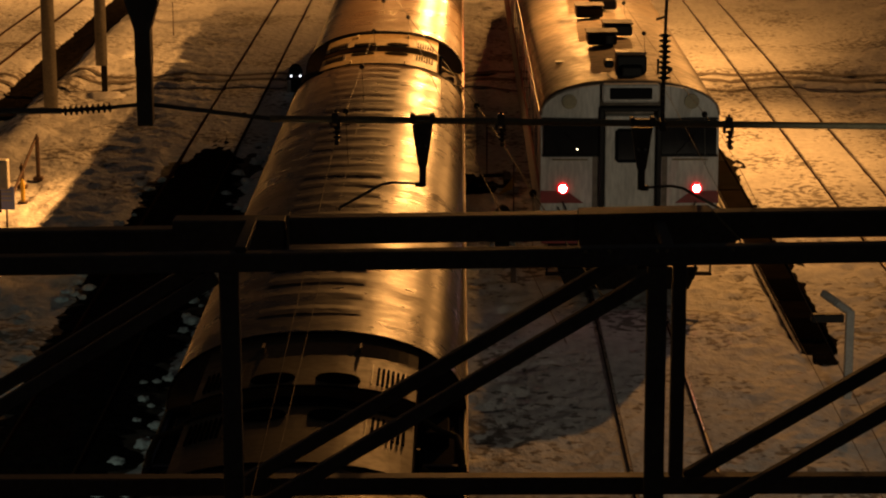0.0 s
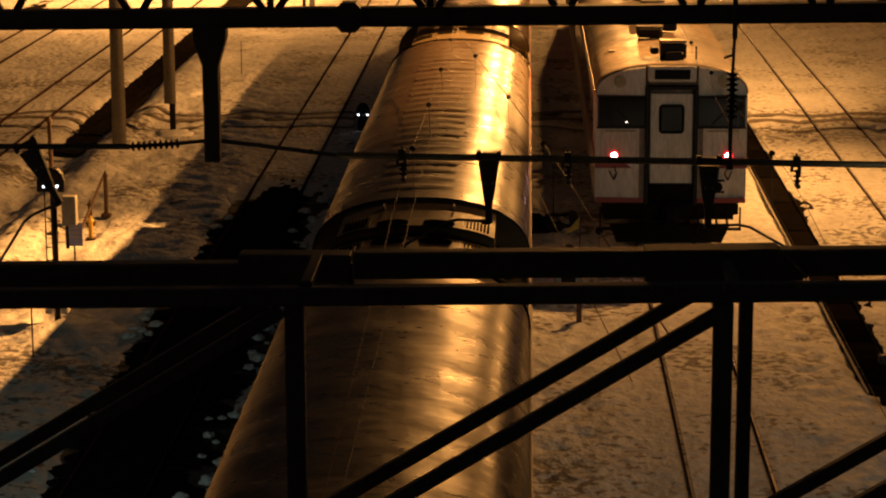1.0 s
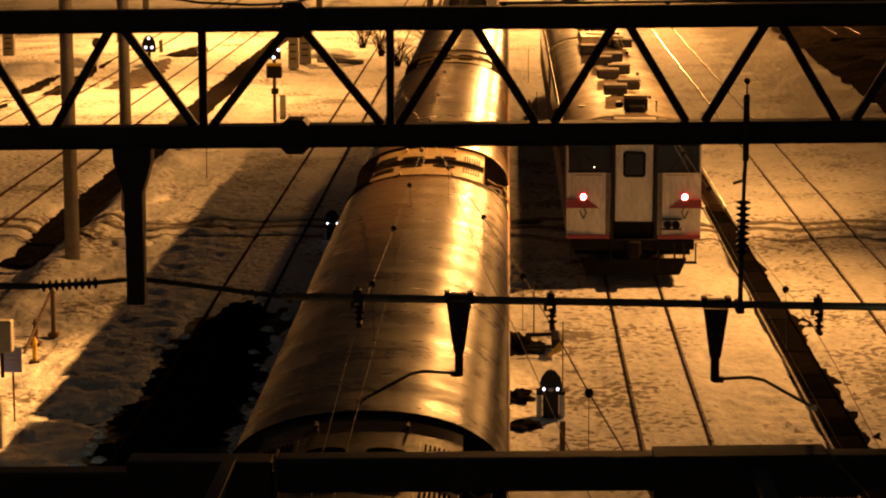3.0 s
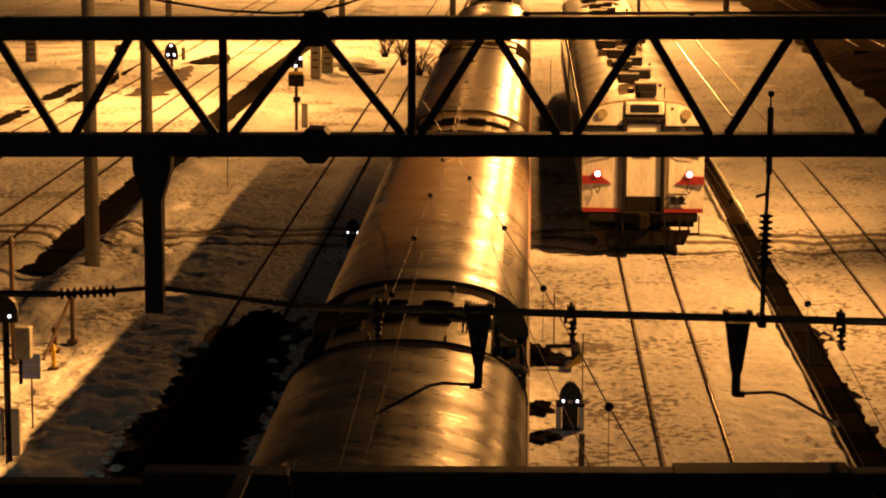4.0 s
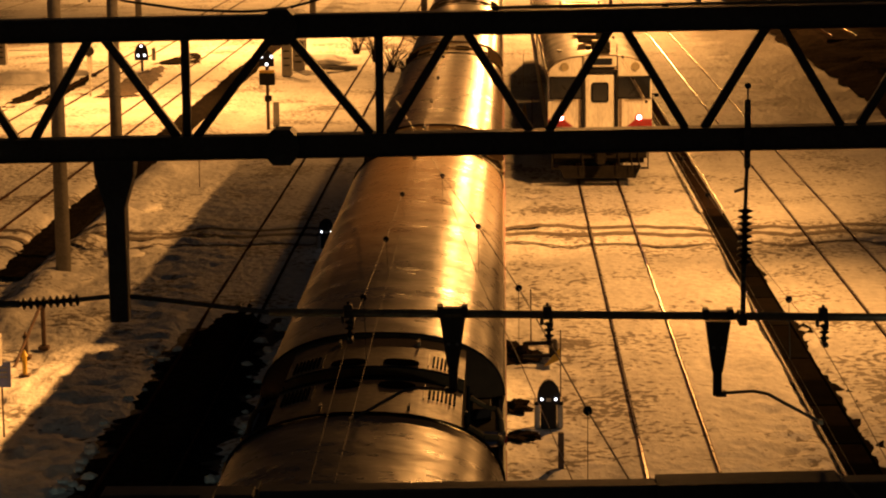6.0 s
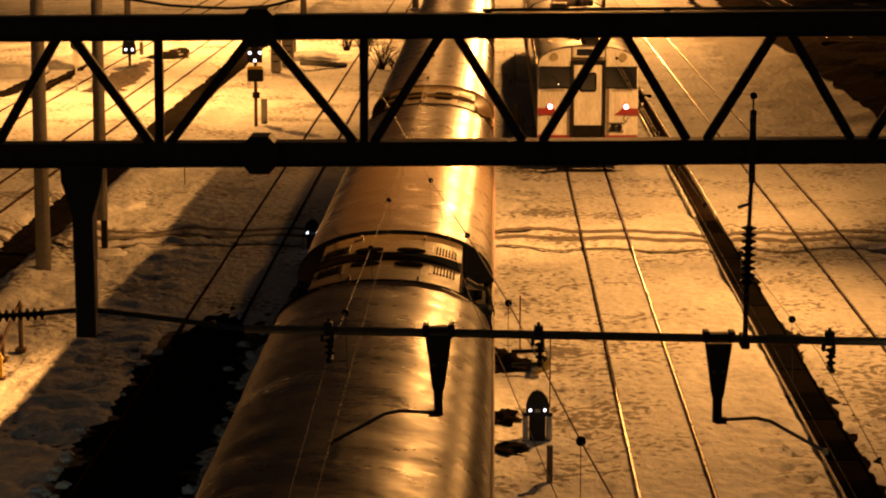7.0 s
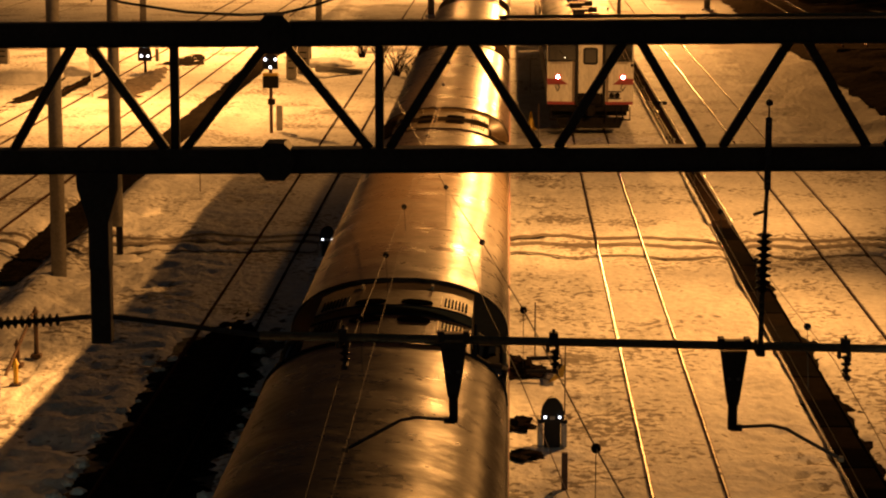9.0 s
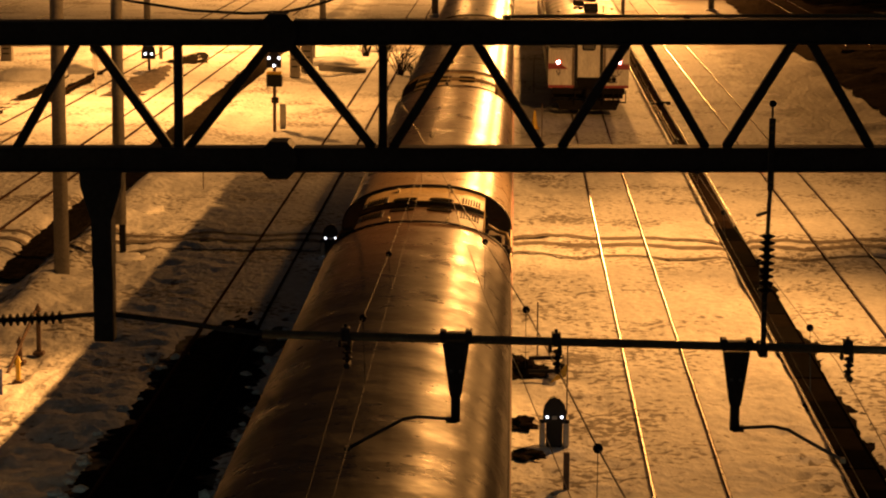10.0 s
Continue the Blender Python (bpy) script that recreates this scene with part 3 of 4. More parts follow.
# ---------------------------------------------------------------- near box girder
NB = 10.25
NF = 9.55
girder = thing("box_girder", pose(-0.075, 10.9, 6.265) @ Matrix.Scale(1.183, 4) @ pose(0, -NB, -6.70), "near black steel lattice box girder across the tracks", "gantry")


def nz(x):
    return 6.80 + 0.012 * x


bm = bar(bmesh.new(), (-0.93, NB, nz(-0.93)), (7.5, NB, nz(7.5)), 0.145, 0.12, 0.01)
part("rear_chord", bm, STEEL, girder)
bm = bar(bmesh.new(), (-7.5, NB, nz(-7.5) - 0.045), (-0.93, NB, nz(-0.93) - 0.045), 0.13, 0.12, 0.01)
part("rear_chord", bm, STEEL, girder)
bm = bar(bmesh.new(), (-7.5, NF, nz(-7.5) - 0.02), (7.5, NF, nz(7.5) + 0.01), 0.095, 0.095, 0.008)
part("front_chord", bm, STEEL, girder)
part("splice_plate", boxes(((-1.24, NB, nz(-1.24) - 0.02), (0.6, 0.15, 0.175)), bevel=0.008), STEEL, girder)
# splice edges take the pale pipe colour in place of the light on them
part("splice_edge", boxes(((-0.925, NB - 0.03, nz(-0.93)), (0.014, 0.13, 0.19)), bevel=0.003), GALV, girder, "plate edge painted pale for the light it catches")
part("splice_plate", slab([(0.62, nz(0.6) - 0.10), (0.62, nz(0.6) + 0.08), (1.32, nz(1.3) + 0.085), (1.47, nz(1.4) - 0.06), (1.44, nz(1.4) - 0.1)], NB - 0.085, NB + 0.085), STEEL, girder)
part("splice_edge", bar(bmesh.new(), (1.325, NB - 0.05, nz(1.3) + 0.085), (1.475, NB - 0.05, nz(1.4) - 0.07), 0.012, 0.09, 0.003), GALV, girder, "plate edge painted pale for the light it catches")
for x in (0.62, 0.74, 0.98, 1.03, 1.36):
    part("rivet", rod(bmesh.new(), (x, NF - 0.06, nz(x) + 0.03), (x, NF - 0.04, nz(x) + 0.03), 0.009, seg=8), GALV, girder)
for x in (-7.2, -4.2, -1.18, 0.985, 4.0, 7.0):
    for y in (NF, NB):
        w = 0.10 if y == NF else 0.075
        part("upright", boxes(((x if y == NF else x * 1.03 + (0.15 if x > 0 else -0.03), y, 6.08), (w, 0.07, 1.36)), bevel=0.006), STEEL, girder)
    part("tie", boxes(((x + 0.06, (NF + NB) / 2, 6.83), (0.06, NB - NF, 0.05)), bevel=0.005), STEEL, girder)
for a, b in (((1.0, 6.72), (-1.2, 5.38)), ((-1.25, 6.70), (-3.4, 5.38)), ((1.2, 5.40), (3.4, 6.73)), ((-4.1, 6.7), (-6.2, 5.4)), ((4.2, 5.4), (6.4, 6.73))):
    for y, dx in ((NF, 0.0), (NB, 0.02)):
        part("diagonal", bar(bmesh.new(), (a[0] + dx, y, a[1]), (b[0] + dx, y, b[1]), 0.075, 0.06), STEEL, girder)
for y in (NF, NB):
    part("bottom_chord", bar(bmesh.new(), (-7.5, y, 5.34), (7.5, y, 5.38), 0.1, 0.1, 0.008), STEEL, girder)
for x in (-7.4, 7.4):
    part("column", rod(bmesh.new(), (x, (NF + NB) / 2, 1.38), (x, (NF + NB) / 2, 7.1), 0.2, 0.16, 18), CONCRETE, girder, "concrete column", True)

# ---------------------------------------------------------------- long train
HALF, EAVE, CREST = 1.41, 3.0, 3.76
CAR = 21.1


def arch(h, z0, z1, n=20, power=2.3):
    out = []
    for i in range(n + 1):
        a = math.pi * i / n
        c, s = math.cos(a), math.sin(a)
        out.append((h * math.copysign(abs(c) ** (2 / power), c), z0 + (z1 - z0) * abs(s) ** (2 / power)))
    return out


def vault(h, z0, z1, y0, y1, ny, dent=0.0, seed=0, n=26):
    """An arched roof shell with small dents."""
    bm = bmesh.new()
    prof = arch(h, z0, z1, n)
    rows = []
    for j in range(ny + 1):
        y = y0 + (y1 - y0) * j / ny
        rows.append([bm.verts.new((x, y, z + dent * noise.noise((x * 1.3 + seed, y * 1.6, seed)) * (1 if 0 < i < n else 0)
                                   + 0.4 * dent * noise.noise((x * 3.5, y * 4.2, seed + 4)))) for i, (x, z) in enumerate(prof)])
    for a, b in zip(rows, rows[1:]):
        for i in range(n):
            bm.faces.new((a[i], a[i + 1], b[i + 1], b[i]))
    for r in (rows[0], rows[-1]):
        c = bm.verts.new((0, r[0].co.y, z0))
        for i in range(n):
            bm.faces.new((r[i], r[i + 1], c))
    bmesh.ops.recalc_face_normals(bm, faces=bm.faces)
    return bm


def crown(x, drop=0.0):
    """Height of the main roof at x."""
    u = min(1.0, abs(x) / HALF)
    return EAVE + (CREST - EAVE) * (1 - u ** 2.3) ** (1 / 2.3) - drop


def coach(name, ribs, seed, ROOF=ROOF, DECK=DECK):
    c = thing(name, pose(TRAIN_X, 0, 0.057), "long passenger coach with a wet dented glossy brown arched roof", "train coach", "coaches of the long train")
    E0, E1 = 1.95, CAR - 1.95
    roof = part("roof", vault(HALF, EAVE, CREST, E0, E1, 110, 0.013, seed), ROOF, c, smooth=True)
    for y in (E0 + 0.02, E1 - 0.02):
        pts = [(x * 1.004, y, z + 0.012) for x, z in arch(HALF, EAVE, CREST, 24)]
        part("roof_rim", rods(pts, 0.015, 6), BLACK, roof)
    if ribs:
        for i in range(26):
            y = E0 + 0.8 + i * 0.63
            bm = bmesh.new()
            pr = [p for p in arch(HALF, EAVE, CREST + 0.004, 40) if -0.62 < p[0] < 0.40]
            a = [bm.verts.new((x, y, z)) for x, z in pr]
            b = [bm.verts.new((x, y + 0.16, z + 0.006)) for x, z in pr]
            d = [bm.verts.new((x, y + 0.32, z)) for x, z in pr]
            for p, q in ((a, b), (b, d)):
                for k in range(len(pr) - 1):
                    bm.faces.new((p[k], p[k + 1], q[k + 1], q[k]))
            part("rib", bm, RIB, roof)
    for side in (-1, 1):
        part("side_wall", boxes(((side * (HALF - 0.03), CAR / 2, 2.02), (0.05, CAR - 0.5, 1.96)), bevel=0.006), BLUE, c, "dark blue coach side")
        part("gutter", boxes(((side * (HALF + 0.005), CAR / 2, 2.985), (0.035, CAR - 0.5, 0.03)), bevel=0.004), RUST, c, "thin dark rain gutter")
        part("red_stripe", boxes(((side * (HALF + 0.012), CAR / 2, 2.90), (0.05, CAR - 0.6, 0.10)), bevel=0.004), RED, c, "red stripe")
    for y0, y1, s in ((0.26, E0, 1), (E1, CAR - 0.26, -1)):
        ym, ln = (y0 + y1) / 2, y1 - y0
        edge = 0.98
        xs = [-edge + 2 * edge * k / 22 for k in range(23)]
        deck = part("end_deck", slab([(edge, 2.95)] + [(x, crown(x, 0.025)) for x in xs[::-1]] + [(-edge, 2.95)], y0, y1), DECK, c, "arched roof panel over the vestibule")
        gap_y = y0 if s == 1 else y1
        part("deck_rim", rods([(x, gap_y + s * 0.02, crown(x, 0.018)) for x in xs], 0.014, 6), BLACK, deck)
        for side in (-1, 1):
            # recess floor far darker than the deck: its shade is in the colour
            rec = part("corner_step", boxes(((side * 1.2, ym, 2.93), (0.40, ln, 0.06)), ((side * 1.16, gap_y + s * 0.98, 3.02), (0.22, 0.5, 0.14)), bevel=0.012), RECESS, c, "corner recess, its shade put into the paint")
            part("grab_rail", rods([(side * 1.40, gap_y - s * 0.02, 2.93), (side * 1.38, gap_y + s * 0.12, 3.10), (side * 1.34, gap_y + s * 0.35, 3.17), (side * 1.2, gap_y + s * 0.42, 3.2), (side * 1.04, gap_y + s * 0.42, 3.3)], 0.03, 10), DECK, rec)
            part("gutter_lip", boxes(((side * 1.415, ym, 2.99), (0.03, ln, 0.07)), bevel=0.006), GALV, rec)
            part("corner_post", rods([(side * 1.02, gap_y + s * 0.35, 2.95), (side * 1.02, gap_y + s * 0.35, 3.45)], 0.02, 6), BLACK, rec)
            for k in range(7):
                x = side * (0.64 + 0.043 * k)
                sl = math.atan((crown(abs(x)) - crown(abs(x) + 0.03)) / 0.03)
                part("louvre_slot", box(bmesh.new(), (x, gap_y + s * 0.50, crown(x, 0.018)), (0.021, 0.52, 0.02), 0.0, Matrix.Rotation(side * sl, 4, "Y")), SLOT, deck)
            sl = math.atan((crown(0.6) - crown(0.63)) / 0.03)
            part("panel_trim", box(bmesh.new(), (side * 0.585, gap_y + s * 0.52, crown(0.585, 0.014)), (0.010, 0.62, 0.014), 0.0, Matrix.Rotation(side * sl, 4, "Y")), GALV if side == 1 else BLACK, deck)
            sl = math.atan((crown(0.28) - crown(0.31)) / 0.03)
            bm = bmesh.new()
            bmesh.ops.create_cone(bm, cap_ends=True, segments=24, radius1=0.20, radius2=0.19, depth=0.02,
                                  matrix=Matrix.Translation((side * 0.29, gap_y + s * 0.30, crown(0.29, 0.020))) @ Matrix.Rotation(side * sl, 4, "Y") @ Matrix.Diagonal((1, 0.8, 1, 1)))
            part("hatch", bm, SLOT, deck, "dark oval hatch")
            part("bolt", boxes(((side * 0.45, gap_y + s * 1.3, crown(0.45, 0.0)), (0.025, 0.16, 0.05))), GALV, deck)
        part("end_wall", boxes(((0, gap_y + s * 0.06, 2.0), (2.7, 0.06, 2.0))), BLUE, c)
    part("floor", boxes(((0, CAR / 2, 1.0), (2.7, CAR - 0.6, 0.16)), ((0, CAR / 2, 0.72), (2.2, 9.0, 0.45))), GRIME, c)
    bm = vault(1.05, 2.85, CREST - 0.10, -1.2, 0.30, 14, 0, 0, 22)
    part("bellows", bm, RUBBER, c, "black gangway bellows")
    for y in (3.4, CAR - 3.4):
        bogie = part("bogie", boxes(((-0.72, y, 0.42), (0.14, 2.9, 0.25)), ((0.72, y, 0.42), (0.14, 2.9, 0.25)), ((0, y, 0.5), (1.6, 0.5, 0.2))), GRIME, c)
        for dy in (-1.05, 1.05):
            for x in (-0.5545, 0.5545):
                part("wheel", rod(bmesh.new(), (x - 0.05, y + dy, 0.42), (x + 0.05, y + dy, 0.42), 0.43, seg=20), RUST, bogie)
    return c


COACH0 = 14.8
plain = coach("passenger_coach", False, 2)
ribbed = coach("passenger_coach", True, 5)
brown = coach("passenger_coach", False, 8, BROWNROOF)
tagged(brown, "long passenger coach with a wet brown dented arched roof")
# last coach: duller finish, roof and decks also painted dim
dull = coach("passenger_coach", False, 13, MATTDIMROOF, DIMDECK)
tagged(dull, "last passenger coach, dull brown dented arched roof darkened for weaker near light")
COACHES = [(ribbed, COACH0), (plain, COACH0 + CAR), (brown, COACH0 - 2 * CAR), (dull, COACH0 - 4 * CAR)]
COACHES.append((copy_thing(plain, pose(TRAIN_X, 0, 0.057)), COACH0 - CAR))
COACHES.append((copy_thing(brown, pose(TRAIN_X, 0, 0.057)), COACH0 - 3 * CAR))


def locomotive():
    c = thing("locomotive", pose(TRAIN_X, 0, 0.057), "dark red electric locomotive with pantographs on its roof", "locomotive")
    part("body", slab([(-1.42, 0.95), (1.42, 0.95), (1.42, 3.0), (1.1, 3.45), (-1.1, 3.45), (-1.42, 3.0)], 0.4, 17.6), RED, c)
    part("roof", boxes(((0, 9, 3.5), (2.0, 16.6, 0.1)), bevel=0.02), GRIME, c)
    part("underframe", boxes(((0, 9, 0.75), (2.5, 16.8, 0.5))), GRIME, c)
    for y in (2.2, 5.2, 9, 12.6):
        part("roof_box", boxes(((0, y, 3.7), (1.3, 1.5, 0.36)), bevel=0.04), BLACK, c)
    for y0 in (3.7, 14.2):
        for x in (-0.55, 0.55):
            part("pantograph_arm", rods([(x, y0 - 1.0, 3.6), (x * 0.8, y0 + 0.5, 4.25), (x * 0.9, y0 - 0.1, 4.78)], 0.025, 6), GALV, c)
        part("pantograph_head", boxes(((0, y0 - 0.1, 4.8), (1.7, 0.3, 0.05))), GALV, c)
    for y in (1.4, 16.4):
        for s in (-1, 1):
            part("insulator", discs(bmesh.new(), (s * 0.6, y, 3.55), (s * 0.6, y, 3.95), 5, 0.09), PORCELAIN, c)
    for y in (3, 9, 15):
        for dy in (-1.1, 1.1):
            for x in (-0.5545, 0.5545):
                part("wheel", rod(bmesh.new(), (x - 0.05, y + dy, 0.46), (x + 0.05, y + dy, 0.46), 0.48, seg=20), RUST, c)
    return c


COACHES.append((locomotive(), COACH0 + 2 * CAR))

# ---------------------------------------------------------------- diesel railcars
DCAR = 21.3


def railcar(name, lights):
    c = thing(name, pose(DMU_X, 0, 0.057), "white diesel railcar with red corner flashes and a sooty roof", "railcar", "railcars")
    W = 1.435
    part("body_shell", slab([(-W, 1.0), (W, 1.0), (W, 3.11), (-W, 3.11)], 0.10, DCAR - 0.4), CREAM, c, "white painted body")
    roof = part("roof", vault(W, 3.10, 3.63, 0.10, DCAR - 0.4, 60, 0.008, 11, 24), DMUROOF, c, "soot-browned arched roof", True)
    part("roof_rim", rods([(x * 0.995, 0.10, z - 0.005) for x, z in arch(W, 3.10, 3.63, 24)], 0.022, 6), DMUROOF, roof)
    # end face: two cab panels bent back to the corners and a recessed door
    for s in (-1, 1):
        prof = [(s * 0.50, 1.0), (s * 1.42, 1.0), (s * 1.435, 2.0), (s * 1.42, 3.11), (s * 1.37, 3.27), (s * 1.24, 3.40), (s * 1.05, 3.49), (s * 0.8, 3.56), (s * 0.50, 3.60)]
        bm = slab(prof, 0.0, 0.1)
        for v in bm.verts:
            if abs(v.co.x) > 1.0 and v.co.y < 0.05:
                v.co.y += 0.09
        cab = part("cab_panel", bm, CREAM, c)
        w = part("cab_window", boxes(((s * 0.92, 0.03, 2.75), (0.94, 0.10, 0.58)), bevel=0.02), GLASS, cab, "dark cab window")
        part("window_seal", boxes(((s * 0.92, 0.02, 3.05), (0.98, 0.1, 0.03)), ((s * 0.92, 0.02, 2.45), (0.98, 0.1, 0.03)), ((s * 0.45, 0.02, 2.75), (0.03, 0.1, 0.62))), BLACK, w)
        part("wiper", rods([(s * 0.75, -0.03, 2.5), (s * 1.05, -0.03, 2.82)], 0.008, 5), BLACK, w)
        part("handrail", rods([(s * 0.68, -0.04, 2.39), (s * 1.25, -0.04, 2.39)], 0.012, 6), GALV, cab)
        part("red_flash", slab([(s * 1.438, 1.67), (s * 1.438, 1.86), (s * 1.0, 1.86), (s * 0.74, 1.67)], -0.006, 0.105), RED, cab, "red corner flash")
        rim = part("tail_light_housing", rod(bmesh.new(), (s * 1.08, -0.05, 1.92), (s * 1.08, 0.03, 1.92), 0.095, seg=18), TAILRIM if lights else RED, cab)
        part("tail_lamp", rod(bmesh.new(), (s * 1.08, -0.065, 1.92), (s * 1.08, -0.05, 1.92), 0.06, seg=18), TAIL if lights else GLASS, rim, "lit pinkish-white tail lamp")
        part("lamp_bracket", rods([(s * 1.08, -0.02, 1.70), (s * 1.02, -0.05, 1.58), (s * 1.08, -0.05, 1.45), (s * 1.16, -0.03, 1.62)], 0.012, 6), BLACK, cab)
        part("headlight", rod(bmesh.new(), (s * 0.98, -0.01, 3.33), (s * 0.98, 0.12, 3.33), 0.12, seg=16), GALV, cab, "unlit roof headlight")
        part("bottom_stripe", boxes(((s * 0.95, 0.03, 1.05), (0.94, 0.1, 0.09))), RED, cab, "red lower stripe")
        part("side_stripe", boxes(((s * 1.437, DCAR / 2, 1.85), (0.012, DCAR - 1.2, 0.22))), RED, c, "red side stripe")
        for k in range(9):
            y = 2.4 + k * 1.95
            win = part("side_window", boxes(((s * 1.436, y, 2.35), (0.02, 1.3, 0.75)), bevel=0.006), GLASS, c, "dark side window")
            part("window_frame", boxes(((s * 1.44, y, 2.75), (0.02, 1.36, 0.04))), GALV, win)
            part("window_sill", boxes(((s * 1.44, y, 1.96), (0.02, 1.36, 0.04))), GALV, win)
        part("gutter", boxes(((s * 1.44, DCAR / 2, 3.1), (0.04, DCAR - 0.7, 0.03))), GALV, c)
        part("gangway_post", boxes(((s * 0.46, -0.03, 2.1), (0.085, 0.16, 2.25)), bevel=0.015), BLACK, c, "black gangway frame")
    part("gangway_top", boxes(((0, -0.03, 3.22), (1.0, 0.16, 0.07)), bevel=0.015), BLACK, c)
    door = part("end_door", boxes(((0, 0.03, 2.05), (0.80, 0.06, 2.1)), bevel=0.012), CREAM, c, "white end door")
    part("door_window", boxes(((0, -0.005, 2.62), (0.48, 0.03, 0.56)), bevel=0.05), GLASS, door)
    part("door_soot", boxes(((0, -0.003, 1.2), (0.82, 0.02, 0.36)), bevel=0.02), GRIME, door)
    for s in (-1, 1):
        part("grime_edge", boxes(((s * 0.56, 0.001, 2.0), (0.09, 0.012, 1.9)), bevel=0.005), DMUROOF, c, "sooty streak beside the gangway")
    part("beam_step", boxes(((0, -0.10, 1.0), (0.86, 0.16, 0.05)), bevel=0.01), GRIME, c)
    dest = part("destination_box", boxes(((0, 0.04, 3.47), (0.92, 0.2, 0.30)), bevel=0.03), CREAM, c)
    part("destination_glass", boxes(((0, -0.06, 3.47), (0.68, 0.03, 0.19)), bevel=0.015), GLASS, dest)
    if lights:
        part("cab_lamp", ball(bmesh.new(), (-0.85, -0.03, 2.56), 0.014, 8), CABLAMP, c)
    # jumper sockets, coupler and plough
    for x in (0.72, 0.9):
        part("jumper_socket", rod(bmesh.new(), (x, -0.09, 1.32), (x, 0.0, 1.32), 0.085, seg=12), GRIME, c)
    part("jumper_rail", boxes(((0.81, -0.04, 1.44), (0.42, 0.06, 0.03)), ((0.81, -0.04, 1.22), (0.42, 0.06, 0.03))), GRIME, c)
    part("buffer_beam", boxes(((0, 0.1, 0.88), (2.6, 0.2, 0.22)), bevel=0.02), GRIME, c)
    part("coupler", boxes(((0, -0.2, 0.85), (0.3, 0.5, 0.28)), ((0, -0.45, 0.85), (0.22, 0.2, 0.36)), bevel=0.03), GRIME, c)
    part("plough", slab([(-1.0, 0.2), (1.0, 0.2), (1.15, 0.55), (-1.15, 0.55)], 0.12, 0.26), GRIME, c)
    for x in (-0.5, 0.5, 0.85, 1.05):
        part("hose", rods([(x, -0.06, 0.95), (x + 0.03, -0.14, 0.6), (x, -0.05, 0.42)], 0.022, 6), GRIME, c)
    for s in (-1, 1):
        part("footstep", boxes(((s * 1.2, -0.02, 0.5), (0.3, 0.12, 0.04)), ((s * 1.33, -0.02, 0.7), (0.03, 0.05, 0.45))), GRIME, c)
    part("underframe", boxes(((0, DCAR / 2, 0.78), (2.5, DCAR - 1.0, 0.4))), GRIME, c)
    for y in (3.2, DCAR - 3.2):
        for dy in (-1.05, 1.05):
            for x in (-0.5545, 0.5545):
                part("wheel", rod(bmesh.new(), (x - 0.05, y + dy, 0.42), (x + 0.05, y + dy, 0.42), 0.43, seg=20), RUST, c)
    # roof gear
    horn = part("horn_box", boxes(((0.08, 1.25, 3.78), (0.5, 0.5, 0.30)), ((0.08, 0.95, 3.68), (0.36, 0.3, 0.2)), ((-0.28, 1.3, 3.76), (0.16, 0.34, 0.12)), bevel=0.03), BLACK, roof)
    part("horn_cap", boxes(((0.08, 1.3, 3.945), (0.52, 0.34, 0.04)), bevel=0.01), DMUROOF, horn)
    part("aerial", rods([(0.52, 1.1, 3.6), (0.52, 1.1, 3.86)], 0.02, 6), BLACK, roof)
    for k, (x, y) in enumerate([(-0.22, 4.4), (0.14, 5.6), (-0.24, 8.2), (0.10, 9.4), (-0.26, 11.8), (0.08, 12.8), (-0.42, 15.3), (0.55, 17.2)]):
        v = part("roof_ventilator", boxes(((x, y, 3.76), (0.52, 0.62, 0.2)), bevel=0.03), BLACK, roof, "black roof ventilator")
        part("ventilator_cap", boxes(((x, y + 0.02, 3.875), (0.56, 0.56, 0.03)), bevel=0.008), RECESS, v)
    part("roof_stain", boxes(((-0.85, 3.1, 3.52), (0.5, 0.25, 0.02)), bevel=0.005), BLACK, roof)
    tank = part("cooling_unit", boxes(((0, 18.6, 3.78), (1.3, 2.2, 0.3)), bevel=0.06), DMUROOF, roof)
    part("fan", rod(bmesh.new(), (0, 18.6, 3.92), (0, 18.6, 3.96), 0.45, seg=20), BLACK, tank)
    return c


RAILCARS = [(railcar("diesel_railcar", True), 0.0), (railcar("diesel_railcar", False), DCAR)]

# ---------------------------------------------------------------- signals, poles and yard furniture


def hood(bm, c, w, h, d):
    """A rounded signal hood."""
    prof = [(-w / 2, 0), (-w / 2, h * 0.45), (-w * 0.42, h * 0.72), (-w * 0.22, h * 0.94), (0, h), (w * 0.22, h * 0.94), (w * 0.42, h * 0.72), (w / 2, h * 0.45), (w / 2, 0)]
    a = [bm.verts.new((c[0] + x, c[1] - d / 2, c[2] + z)) for x, z in prof]
    b = [bm.verts.new((c[0] + x * 0.8, c[1] + d / 2, c[2] + z * 0.9)) for x, z in prof]
    n = len(prof)
    for i in range(n):
        bm.faces.new((a[i], a[(i + 1) % n], b[(i + 1) % n], b[i]))
    bm.faces.new(a[::-1])
    bm.faces.new(b)
    bmesh.ops.recalc_face_normals(bm, faces=bm.faces)
    return bm


def lamp_dot(x, y, z, r, parent):
    part("lamp", ball(bmesh.new(), (x, y, z), r, 10), WHITELIGHT, parent, "lit white signal lamp")


